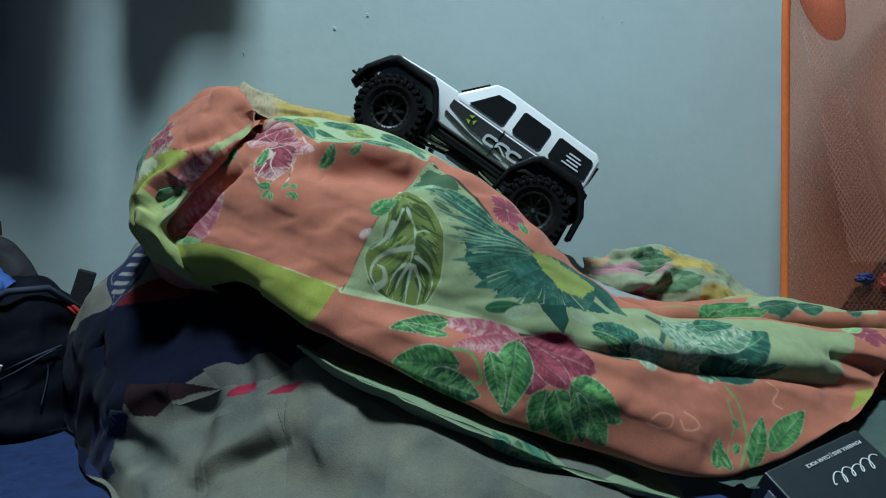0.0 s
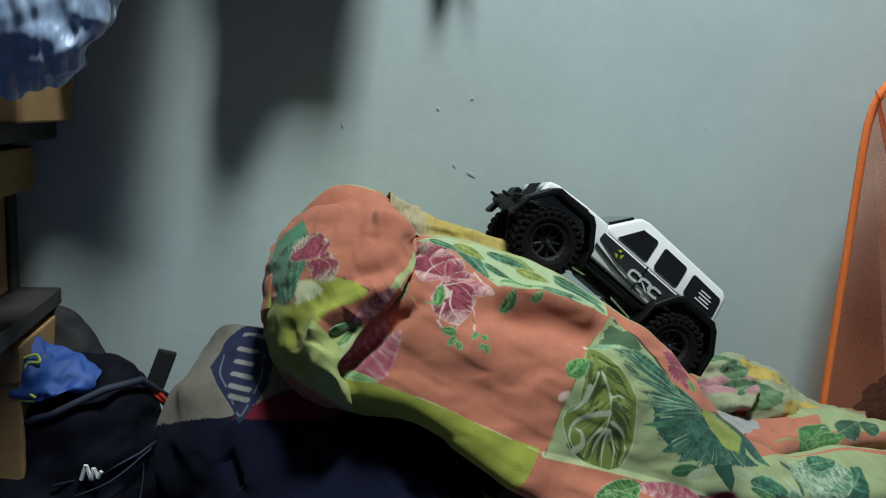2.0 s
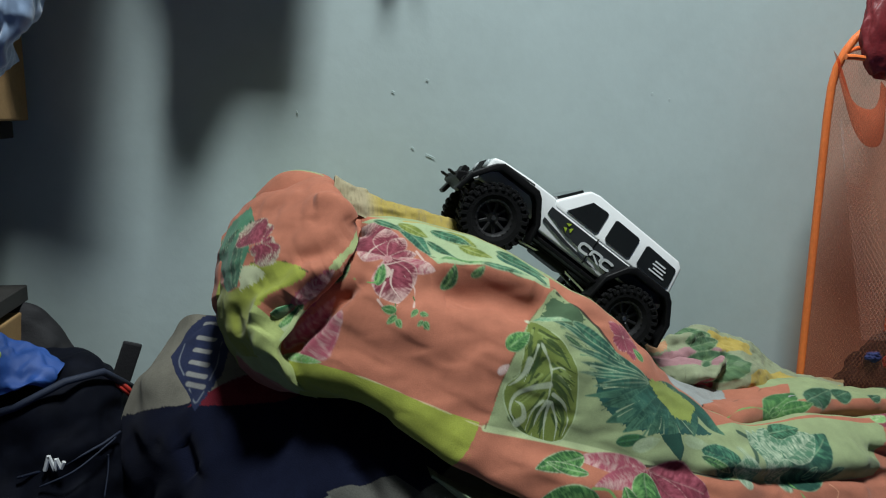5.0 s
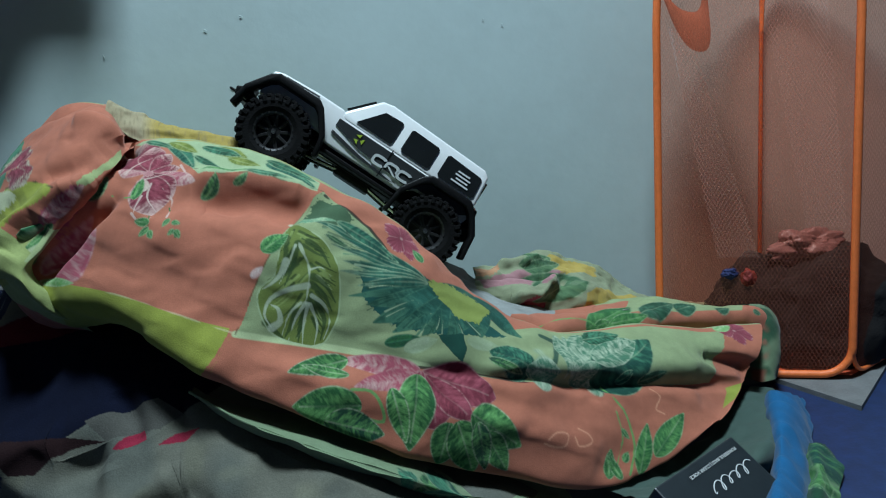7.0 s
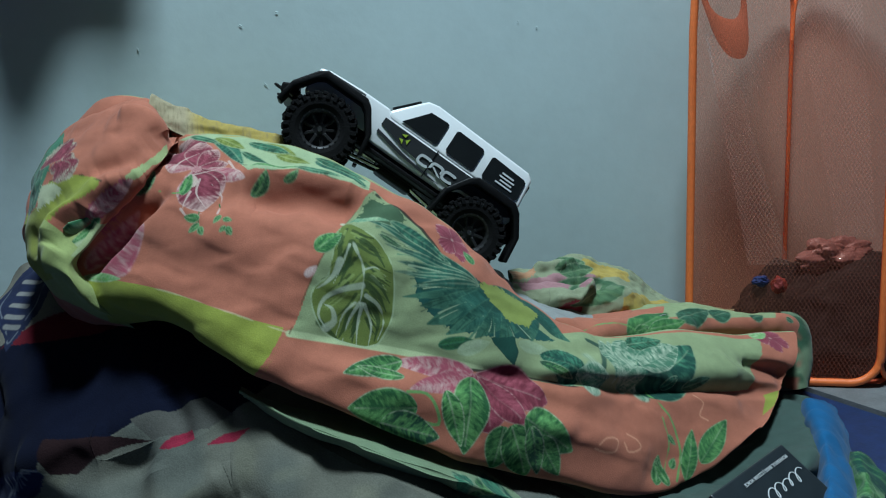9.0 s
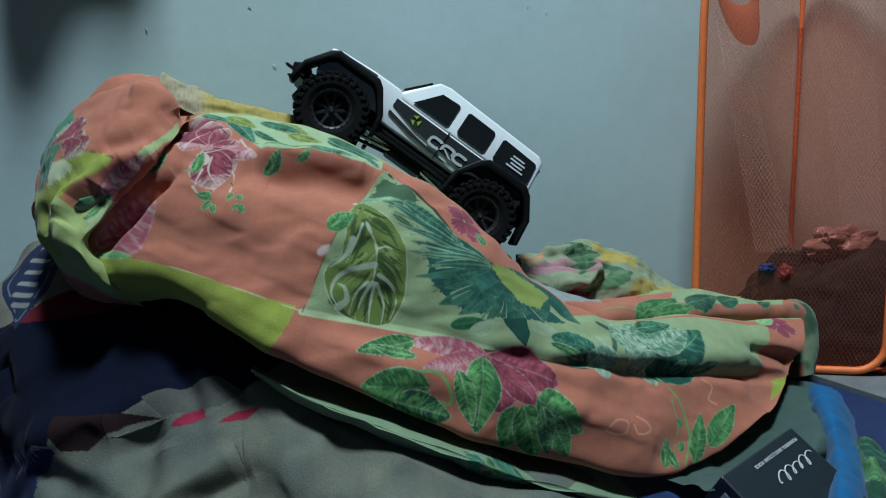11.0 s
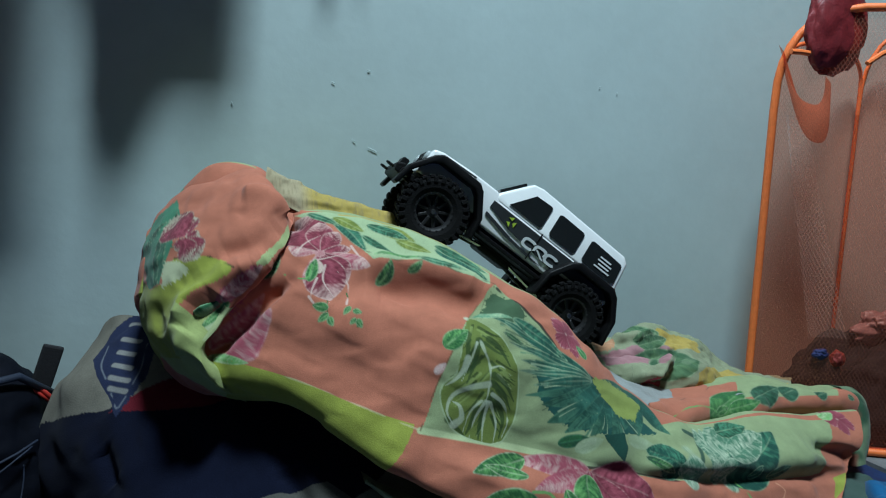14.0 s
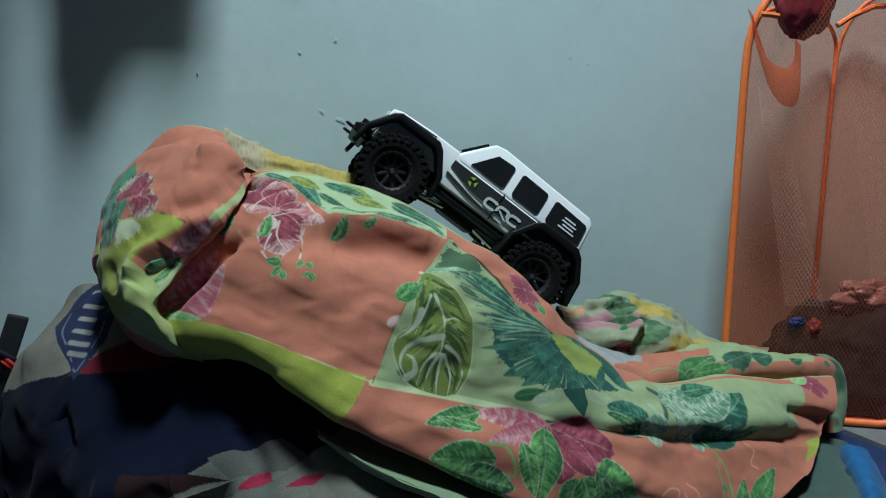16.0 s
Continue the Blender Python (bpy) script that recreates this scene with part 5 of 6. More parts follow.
# windscreen, rear window, hood vents, grille
bm = bmesh.new()
q = [(0.0330, 0.0765, 0.030), (0.0330, 0.0765, -0.030), (0.0172, 0.0950, -0.0265), (0.0172, 0.0950, 0.0265)]
face = [bm.verts.new((x + 0.0012, y, z + 0.0008)) for x, z, y in q]
back = [bm.verts.new((x - 0.0008, y, z - 0.0006)) for x, z, y in q]
bm.faces.new(face)
bm.faces.new(back[::-1])
for i in range(4):
    bm.faces.new((face[i], back[i], back[(i + 1) % 4], face[(i + 1) % 4]))
bmesh.ops.recalc_face_normals(bm, faces=bm.faces[:])
part("windscreen", bm, GLASS, truck, "smoked windscreen")
part("rear_window", box((-0.0945, -0.024, 0.073), (-0.0925, 0.024, 0.091), 0.0006, 1), GLASS, truck)
part("hood_vent", box((0.048, -0.012, 0.0743), (0.068, 0.012, 0.0753), 0.0004, 1), DECAL, truck)
for k in range(7):
    y = (k - 3) * 0.0049
    part("grille_slot", box((0.0962, y - 0.0014, 0.0535), (0.0978, y + 0.0014, 0.0685), 0.0005, 1), PLASTIC, truck)
# bumpers, frame, gearbox, axles, links, shocks
bm = prism([(0.100, 0.036), (0.112, 0.038), (0.1135, 0.044), (0.108, 0.047), (0.098, 0.046)], -0.033, 0.033, 0.0012)
turned_box(bm, (0.104, -0.012, 0.046), (0.110, 0.012, 0.054), Matrix(), 0.001)
turned_box(bm, (0.100, -0.043, 0.038), (0.108, -0.030, 0.043), Matrix(), 0.001)
turned_box(bm, (0.100, 0.030, 0.038), (0.108, 0.043, 0.043), Matrix(), 0.001)
front_bumper = part("front_bumper", bm, PLASTIC, truck, "black winch bumper")
for y in (-0.02, 0.02):
    part("tow_hook", tube([(0.112, y - 0.003, 0.041), (0.118, y - 0.003, 0.041), (0.119, y, 0.041), (0.118, y + 0.003, 0.041), (0.112, y + 0.003, 0.041)], 0.0010, 6), PLASTIC, front_bumper)
bm = prism([(-0.090, 0.040), (-0.101, 0.038), (-0.103, 0.044), (-0.098, 0.050), (-0.090, 0.050)], -0.036, 0.036, 0.0012)
part("rear_bumper", bm, PLASTIC, truck, "black rear bumper")
for y in (-0.0155, 0.0155):
    part("frame_rail", prism([(0.100, 0.038), (0.100, 0.045), (0.03, 0.045), (-0.03, 0.045), (-0.095, 0.047), (-0.095, 0.040), (-0.03, 0.036), (0.03, 0.036)], y - 0.002, y + 0.002, 0.0005), PLASTIC, truck)
part("underbody", box((-0.088, -0.033, 0.037), (0.092, 0.033, 0.0500), 0.003), PLASTIC, truck)
for x in (0.0695, -0.0695):
    part("wheel_well", box((x - 0.030, -0.0300, 0.046), (x + 0.026, 0.0300, 0.0675), 0.003), PLASTIC, truck)
part("gearbox", box((-0.016, -0.014, 0.030), (0.018, 0.014, 0.046), 0.003), PLASTIC, truck)
part("motor", box((0.020, -0.009, 0.034), (0.044, 0.009, 0.052), 0.004), STEEL, truck, "small grey metal motor")
part("battery_tray", box((-0.050, -0.012, 0.036), (-0.020, 0.012, 0.048), 0.002), PLASTIC, truck)
for x in (0.0695, -0.0695):
    bm = tube([(x, -0.036, 0.0285), (x, 0.036, 0.0285)], 0.0042, 10)
    turned_box(bm, (x - 0.008, -0.010, 0.020), (x + 0.008, 0.006, 0.037), Matrix(), 0.003)
    part("axle", bm, PLASTIC, truck)
    for y in (-0.022, 0.022):
        shock = part("shock", tube([(x - math.copysign(0.006, x), y, 0.030), (x - math.copysign(0.010, x), y * 0.85, 0.060)], 0.0026, 8), PLASTIC, truck)
        coil = [(x - math.copysign(0.006 + 0.0032 * k / 40, x) + 0.0040 * math.cos(k * 0.9), y * (1 - 0.10 * k / 40) + 0.0040 * math.sin(k * 0.9), 0.034 + 0.018 * k / 40) for k in range(41)]
        part("coil_spring", tube(coil, 0.0006, 5), STEEL, shock)
        part("link_rod", tube([(x - math.copysign(0.004, x), y * 0.8, 0.026), (math.copysign(0.014, x), y * 0.55, 0.034)], 0.0016, 6), STEEL, truck)

# wheels: a lugged tyre on a dark rim with an outer ring, spokes, holes and a bright nut
TYRE_R, TYRE_W = 0.0285, 0.0105
tyre_bm = lathe([(0.0150, -0.0085), (0.0185, -0.0103), (0.0235, -0.0105), (0.0262, -0.0092), (0.0270, -0.005), (0.0272, 0.0), (0.0270, 0.005), (0.0262, 0.0092), (0.0235, 0.0105), (0.0185, 0.0103), (0.0150, 0.0085)], 40)
for k in range(26):
    a = 360 * k / 26
    for off, y0, y1 in ((0, -0.0100, -0.0042), (6.9, 0.0042, 0.0100), (3.5, -0.0034, 0.0034)):
        turned_box(tyre_bm, (-0.0021, y0, 0.0258), (0.0021, y1, TYRE_R), Matrix.Rotation(radians(a + off), 4, "Y"), 0.0005)
    for y0, y1 in ((-0.0112, -0.0095), (0.0095, 0.0112)):
        turned_box(tyre_bm, (-0.0016, y0, 0.0225), (0.0016, y1, 0.0272), Matrix.Rotation(radians(a + 2), 4, "Y"), 0.0003)
rim_bm = lathe([(0.0001, 0.0035), (0.0050, 0.0035), (0.0052, 0.0012), (0.0125, -0.0002), (0.0130, 0.0060), (0.0138, 0.0080), (0.0152, 0.0086), (0.0160, 0.0078), (0.0158, -0.0085), (0.0130, -0.0085)], 36)
for k in range(9):
    turned_box(rim_bm, (-0.0013, 0.0005, 0.0045), (0.0013, 0.0042, 0.0132), Matrix.Rotation(radians(40 * k), 4, "Y"), 0.0005)
for k in range(18):
    turned_box(rim_bm, (-0.0005, 0.0078, 0.0142), (0.0005, 0.0092, 0.0152), Matrix.Rotation(radians(20 * k + 6), 4, "Y"))
nut_bm = lathe([(0.0001, 0.0075), (0.0018, 0.0075), (0.0022, 0.0068), (0.0022, 0.0030), (0.0034, 0.0030), (0.0034, 0.0022)], 8)
tyre_me = rim_me = nut_me = None
for x in (0.0695, -0.0695):
    for side in (1, -1):
        m = pose(x, side * 0.0395, 0.0285, 0, 31 * side + x * 400, 0 if side > 0 else 180)
        if tyre_me is None:
            tyre = part("tyre", tyre_bm, RUBBER, truck, "knobbly black rubber tyre")
            rim = part("rim", rim_bm, RIM, tyre, "black bead-lock rim")
            nut = part("wheel_nut", nut_bm, STEEL, tyre, "bright wheel nut")
            tyre_me, rim_me, nut_me = tyre.data, rim.data, nut.data
        else:
            tyre = new("tyre", tyre_me)
            tyre.parent, tyre["label"] = truck, "knobbly black rubber tyre"
            rim, nut = new("rim", rim_me), new("wheel_nut", nut_me)
            rim.parent = nut.parent = tyre
        tyre.matrix_local = m
tagged(truck, "white toy off-road truck with charcoal flank graphics, climbing the blanket", "toy truck")
truck.matrix_world = pose(0.0174, 0.6645, 0.2132, 8.78, -36.95, 173.01) @ Matrix.Scale(1.06, 4)


# ---- the orange pop-up mesh hamper on a grey board, with washing inside ----
def net_material(name, colour, thin=0.03, dense=0.18, tint=(1.0, 0.76, 0.68), pitch=0.0042):
    """Thin net: crossing threads over open holes."""
    m, nt, b = nodes_of(name)
    b.inputs["Base Color"].default_value = (*colour, 1)
    b.inputs["Roughness"].default_value = 0.55
    tc = add(nt, "ShaderNodeTexCoord")
    sep = add(nt, "ShaderNodeSeparateXYZ")
    nt.links.new(tc.outputs["UV"], sep.inputs[0])
    waves = []
    for sx, sy in ((1.0, 0.6), (1.0, -0.6)):
        a = add(nt, "ShaderNodeMath")
        a.operation = "MULTIPLY"
        a.inputs[1].default_value = sx * 2 * math.pi / pitch
        nt.links.new(sep.outputs[0], a.inputs[0])
        c = add(nt, "ShaderNodeMath")
        c.operation = "MULTIPLY_ADD"
        c.inputs[1].default_value = sy * 2 * math.pi / pitch
        nt.links.new(sep.outputs[1], c.inputs[0])
        nt.links.new(a.outputs[0], c.inputs[2])
        s = add(nt, "ShaderNodeMath")
        s.operation = "SINE"
        nt.links.new(c.outputs[0], s.inputs[0])
        waves.append(s)
    top = add(nt, "ShaderNodeMath")
    top.operation = "MAXIMUM"
    nt.links.new(waves[0].outputs[0], top.inputs[0])
    nt.links.new(waves[1].outputs[0], top.inputs[1])
    rng = add(nt, "ShaderNodeMapRange")
    rng.inputs[1].default_value, rng.inputs[2].default_value = 0.45, 0.85
    rng.inputs[3].default_value, rng.inputs[4].default_value = thin, dense
    nt.links.new(top.outputs[0], rng.inputs[0])
    clear = add(nt, "ShaderNodeBsdfTransparent", Color=(*tint, 1))
    mix = add(nt, "ShaderNodeMixShader")
    nt.links.new(rng.outputs[0], mix.inputs[0])
    nt.links.new(clear.outputs[0], mix.inputs[1])
    nt.links.new(b.outputs[0], mix.inputs[2])
    nt.links.new(mix.outputs[0], nt.nodes["Material Output"].inputs["Surface"])
    return m


NET = net_material("orange_net", (0.90, 0.28, 0.18))
LOOP_NET = net_material("doubled_orange_net", (0.85, 0.17, 0.07), 0.30, 0.62, (0.92, 0.45, 0.34))
PALE_NET = net_material("white_net", (0.80, 0.74, 0.70), 0.02, 0.30, (1.0, 0.98, 0.97))
PIPING = material("orange_piping", (0.92, 0.20, 0.05), 0.45, vary=0.1, scale=200, bump=0.2, grain=1500)
HANDLE = material("orange_nylon", (0.72, 0.13, 0.05), 0.35, vary=0.15, scale=60, bump=0.1, sheen=0.3)
DARKCLOTH = material("dark_washing", (0.003, 0.002, 0.002), 0.95, vary=0.5, scale=40, bump=0.4)
POUCH = material("dark_red_pouch", (0.22, 0.020, 0.025), 0.5, vary=0.3, scale=50, bump=0.2)
BOARD = material("grey_board", (0.15, 0.155, 0.155), 0.7, vary=0.2, scale=50, bump=0.2)

CORNERS = [Vector((0.363, 0.731, 0.232)), Vector((0.538, 0.655, 0.222)), Vector((0.687, 0.735, 0.211)), Vector((0.525, 0.795, 0.219))]
for c in CORNERS:
    c.z = 0.006
TOP = 0.476
hamper = empty("mesh_hamper")


def loop_points(a, b, low, high, arch, foot, n=9):
    """A rounded upright loop between two corners: a wide arch at the top, small corners at the foot."""
    side, pts = (b - a), []
    width = side.length
    e = side / width
    for k in range(n):
        t = math.pi / 2 * k / (n - 1)
        pts.append(a + e * (foot - foot * math.sin(t)) + Vector((0, 0, low + foot - foot * math.cos(t))))
    for k in range(2 * n):
        t = math.pi * k / (2 * n - 1)
        c = math.cos(t)
        pts.append(a + e * (width / 2 - width / 2 * math.copysign(abs(c) ** 0.72, c)) + Vector((0, 0, high - arch + arch * math.sin(t) ** 0.72)))
    for k in range(n):
        t = math.pi / 2 * k / (n - 1)
        pts.append(b - e * (foot - foot * math.cos(t)) + Vector((0, 0, low + foot - foot * math.sin(t))))
    return pts


def net_panel(name, a, b, pts):
    """A net stretched in a loop: one sheet, given its own measure for the threads, bowed a little."""
    bm = bmesh.new()
    uv = bm.loops.layers.uv.new("UVMap")
    mid = sum(pts, Vector()) / len(pts)
    e = (b - a).normalized()
    out = Vector((e.y, -e.x, 0))
    centre = bm.verts.new(mid + out * 0.006)
    half = [bm.verts.new(mid + (p - mid) * 0.55 + out * 0.004) for p in pts]
    rim = [bm.verts.new(p) for p in pts]
    n = len(pts)
    for i in range(n):
        j = (i + 1) % n
        bm.faces.new((centre, half[i], half[j]))
        bm.faces.new((half[i], rim[i], rim[j], half[j]))
    for f in bm.faces:
        for l in f.loops:
            l[uv].uv = ((l.vert.co - a).dot(e), l.vert.co.z)
    return part(name, bm, NET, hamper, "sheer orange net", True)


for i in range(4):
    a, b = CORNERS[i], CORNERS[(i + 1) % 4]
    pts = loop_points(a, b, 0.004, TOP - (0.0 if i in (0, 2) else 0.03), 0.105 if i in (0, 2) else 0.05, 0.030)
    net_panel("net_panel", a, b, pts)
    part("piping", tube(pts, 0.0042 if i == 0 else 0.0024, 8, True), PIPING, hamper, "bright orange edge piping", True)
# sewn base
bm = bmesh.new()
bm.faces.new([bm.verts.new(c + Vector((0, 0, 0.004))) for c in CORNERS])
part("base", bm, HANDLE, hamper)
# carrying loop hanging inside the front net, and the strap of the mouth
loop = [(0.344, 0.700, 0.433), (0.351, 0.698, 0.414), (0.362, 0.696, 0.389), (0.376, 0.695, 0.373), (0.393, 0.695, 0.370), (0.398, 0.694, 0.382), (0.395, 0.692, 0.404)]
bm = bmesh.new()
rows = []
for k, p in enumerate(spline(loop, np.linspace(0, 6, 40))):
    w = 0.019 * (0.5 + 0.5 * math.sin(math.pi * k / 39)) + 0.003
    rows.append([bm.verts.new(Vector(p) + Vector((0.30 * w, 0.002, -1.1 * w))), bm.verts.new(Vector(p) + Vector((0, -0.002, 0.1 * w))), bm.verts.new(Vector(p) + Vector((-0.25 * w, 0.003, 0.7 * w)))])
for r0, r1 in zip(rows, rows[1:]):
    for i in (0, 1):
        bm.faces.new((r0[i], r0[i + 1], r1[i + 1], r1[i]))
part("carrying_loop", bm, LOOP_NET, hamper, "orange nylon carrying loop", True)
part("mouth_strap", tube([(0.358, 0.706, 0.436), (0.368, 0.706, 0.436), (0.379, 0.706, 0.435)], 0.0028, 8), PIPING, hamper)
part("mouth_strap", tube([(0.435, 0.690, 0.426), (0.451, 0.690, 0.436), (0.476, 0.690, 0.446), (0.504, 0.690, 0.448)], 0.0028, 8), PIPING, hamper)
def net_fold(quad):
    """A slack fold of paler net hanging inside the hamper."""
    bm = bmesh.new()
    uv = bm.loops.layers.uv.new("UVMap")
    rows = []
    for k in range(13):
        f = k / 12
        l, r = Vector(quad[0]).lerp(Vector(quad[3]), f), Vector(quad[1]).lerp(Vector(quad[2]), f)
        rows.append([bm.verts.new(l.lerp(r, g) + Vector((0, 0.004 * math.sin(math.pi * g), 0))) for g in (0, 0.25, 0.5, 0.75, 1)])
    for r0, r1 in zip(rows, rows[1:]):
        for i in range(4):
            bm.faces.new((r0[i], r0[i + 1], r1[i + 1], r1[i]))
    for face in bm.faces:
        for l in face.loops:
            l[uv].uv = (l.vert.co.x, l.vert.co.z)
    part("net_fold", bm, PALE_NET, hamper, "pale slack net fold", True)


net_fold([(0.371, 0.722, 0.374), (0.392, 0.718, 0.373), (0.464, 0.705, 0.132), (0.420, 0.712, 0.134)])
net_fold([(0.467, 0.712, 0.411), (0.538, 0.705, 0.410), (0.565, 0.700, 0.157), (0.521, 0.706, 0.159)])
tagged(hamper, "orange pop-up net laundry hamper with bright piping, standing by the wall", "laundry hamper")


def lump(name, centre, size, mat, label, category, seed, rough=0.25, detail=26):
    """A soft heap of cloth: a round form pushed in and out."""
    bm = bmesh.new()
    bmesh.ops.create_icosphere(bm, subdivisions=5, radius=1.0)
    for v in bm.verts:
        n = noise.noise(v.co * 1.6 + Vector((seed, 0, 0))) + 0.5 * noise.noise(v.co * 3.5 + Vector((0, seed, 0))) + 0.25 * noise.noise(v.co * 8 + Vector((0, 0, seed)))
        v.co = Vector(centre) + Vector([v.co[i] * (1 + rough * n) * size[i] for i in range(3)])
        v.co.z = max(v.co.z, 0.011)
    return tagged(mesh_object(name, bm, mat, smooth=True), label, category)


MIDDLE_H = sum(CORNERS, Vector()) / 4
LONG = (CORNERS[1] - CORNERS[0]) / 2
lump("dark_washing", MIDDLE_H + LONG * 0.34 + Vector((0.0, 0, 0.048)), (0.090, 0.048, 0.078), DARKCLOTH, "dark brown clothes heaped inside the net hamper", "clothes", 3.1, 0.22)
lump("dark_washing", MIDDLE_H - LONG * 0.42 + Vector((0.006, 0, 0.046)), (0.070, 0.040, 0.074), DARKCLOTH, "black clothes heaped inside the net hamper", "clothes", 7.7, 0.22)
REDCLOTH = material("red_scrap", (0.20, 0.02, 0.015), 0.8)
BLUECLOTH = material("blue_scrap", (0.010, 0.018, 0.09), 0.8)
lump("red_garment", (0.445, 0.695, 0.114), (0.008, 0.006, 0.009), REDCLOTH, "scrap of red clothing among dark washing", "clothes", 1.3)
lump("blue_garment", (0.427, 0.700, 0.119), (0.009, 0.006, 0.006), BLUECLOTH, "scrap of blue clothing among dark washing", "clothes", 2.3)
PLASTIC_BAG = material("pink_plastic_bag", (0.26, 0.13, 0.12), 0.45, vary=0.3, scale=60, bump=0.6, grain=90, coat=0.3)
lump("plastic_bag", (0.540, 0.730, 0.136), (0.040, 0.018, 0.018), PLASTIC_BAG, "crinkled pinkish plastic bag lying on the washing", "plastic bag", 5.2, 0.5)
# dark red pouch slung over the hamper's mouth, hanging inside
pouch = lump("red_pouch", (0.415, 0.715, 0.465), (0.036, 0.014, 0.052), POUCH, "dark red printed pouch hanging over the hamper's mouth", "pouch", 9.4, 0.16)
# grey board under the hamper: its near corner and two edges
K, E1, E2 = Vector((0.494, 0.589, 0)), Vector((-0.004, 0.066, 0)).normalized(), Vector((0.108, 0.092, 0)).normalized()
bm = bmesh.new()
low = [bm.verts.new(p) for p in (K, K + E2 * 0.35, K + E2 * 0.33 + E1 * 0.10, Vector((0.60, 0.806, 0)), Vector((0.36, 0.806, 0)), Vector((0.36, 0.69, 0)), Vector((0.470, 0.688, 0)))]
bmesh.ops.contextual_create(bm, geom=low)
geom = bmesh.ops.extrude_face_region(bm, geom=bm.faces[:])
bmesh.ops.translate(bm, vec=(0, 0, 0.005), verts=[v for v in geom["geom"] if isinstance(v, bmesh.types.BMVert)])
bmesh.ops.recalc_face_normals(bm, faces=bm.faces[:])
tagged(mesh_object("floor_board", bm, BOARD), "worn grey board lying on the blue floor", "board")

# ---- the black earphone box at the foot of the slope ----
CARD = material("black_card", (0.014, 0.020, 0.024), 0.35, vary=0.2, scale=60, bump=0.05)
WHITEINK = material("white_ink", (0.62, 0.64, 0.64), 0.5, bump=0.0)
A, B = Vector((0.280, 0.462, 0.054)), Vector((0.205, 0.430, 0.041))
C = Vector((0.282, 0.407, 0.016))
ex = (A - B).normalized()
ez = ex.cross((A - C)).normalized()
if ez.z < 0:
    ez = -ez
ey = ez.cross(ex)
WIDE, TALL = (A - B).length, 0.098
carton = empty("earphone_box")
part("box_body", box((0, -TALL, -0.026), (WIDE, 0, 0), 0.0012), CARD, carton)


def ink_bar(name, x0, x1, y0, y1, parent, mat):
    return part(name, box((x0, y0, 0.0002), (x1, y1, 0.0006)), mat, parent)


def lettering(name, words, size, at, turn, parent, mat):
    data = bpy.data.curves.new(name, "FONT")
    data.body, data.size, data.extrude = words, size, 0.0002
    tmp_ob = bpy.data.objects.new(name, data)
    scene.collection.objects.link(tmp_ob)
    me = bpy.data.meshes.new_from_object(tmp_ob.evaluated_get(bpy.context.evaluated_depsgraph_get()))
    bpy.data.objects.remove(tmp_ob)
    me.materials.clear()
    me.materials.append(mat)
    ob = new(name, me)
    ob.parent = parent
    ob.matrix_local = pose(at[0], at[1], 0.0007, 0, 0, turn)
    return ob


lettering("slogan", "POWERFUL BASS | CLEAR VOICE", 0.0034, (WIDE - 0.006, -0.0070), 180, carton, WHITEINK)
# maker's mark as plain strokes
pts = [(WIDE - 0.008 - 0.0026 * a + 0.0030 * math.cos(2 * a), -0.022 + (0.0036 + 0.0008 * math.sin(0.7 * a)) * math.sin(2 * a + 0.5), 0.0006) for a in np.linspace(0, 15, 110)]
part("brand_mark", tube(pts, 0.0004, 5), WHITEINK, carton, "white looping brand mark")
part("side_mark", box((-0.0006, -0.030, -0.020), (-0.0001, -0.008, -0.008)), WHITEINK, carton)
rot = Matrix((ex, ey, ez)).transposed().to_4x4()
carton.matrix_world = Matrix.Translation(B) @ rot
tagged(carton, "black cardboard earphone box with white print leaning on the cloth", "box")


# ---- left: backpack with a blue jacket, carton rack, hanging satin bag ----
BAGCLOTH = material("navy_black_nylon", (0.004, 0.005, 0.009), 0.7, vary=0.4, scale=60, bump=0.3, grain=1200, spec=0.06)
BAGEDGE = material("navy_nylon_trim", (0.006, 0.013, 0.032), 0.7, vary=0.3, scale=60, bump=0.3, grain=1200)
BLUEJACKET = material("royal_blue_jacket", (0.008, 0.065, 0.26), 0.6, vary=0.2, scale=50, bump=0.3, grain=1000)
LIMECORD = material("lime_cord", (0.45, 0.55, 0.10), 0.6, bump=0.1)
REDCORD = material("red_cord", (0.45, 0.03, 0.02), 0.5, bump=0.1)
LOGO = material("white_print", (0.60, 0.62, 0.62), 0.5, bump=0.0)
WEB = material("black_webbing", (0.006, 0.006, 0.008), 0.8, bump=0.2)


def soft_block(rows, seed, size, height, nu=90, nv=70):
    g, u, v = loft(rows, nu, nv)
    return ripples(g, seed, size, height)


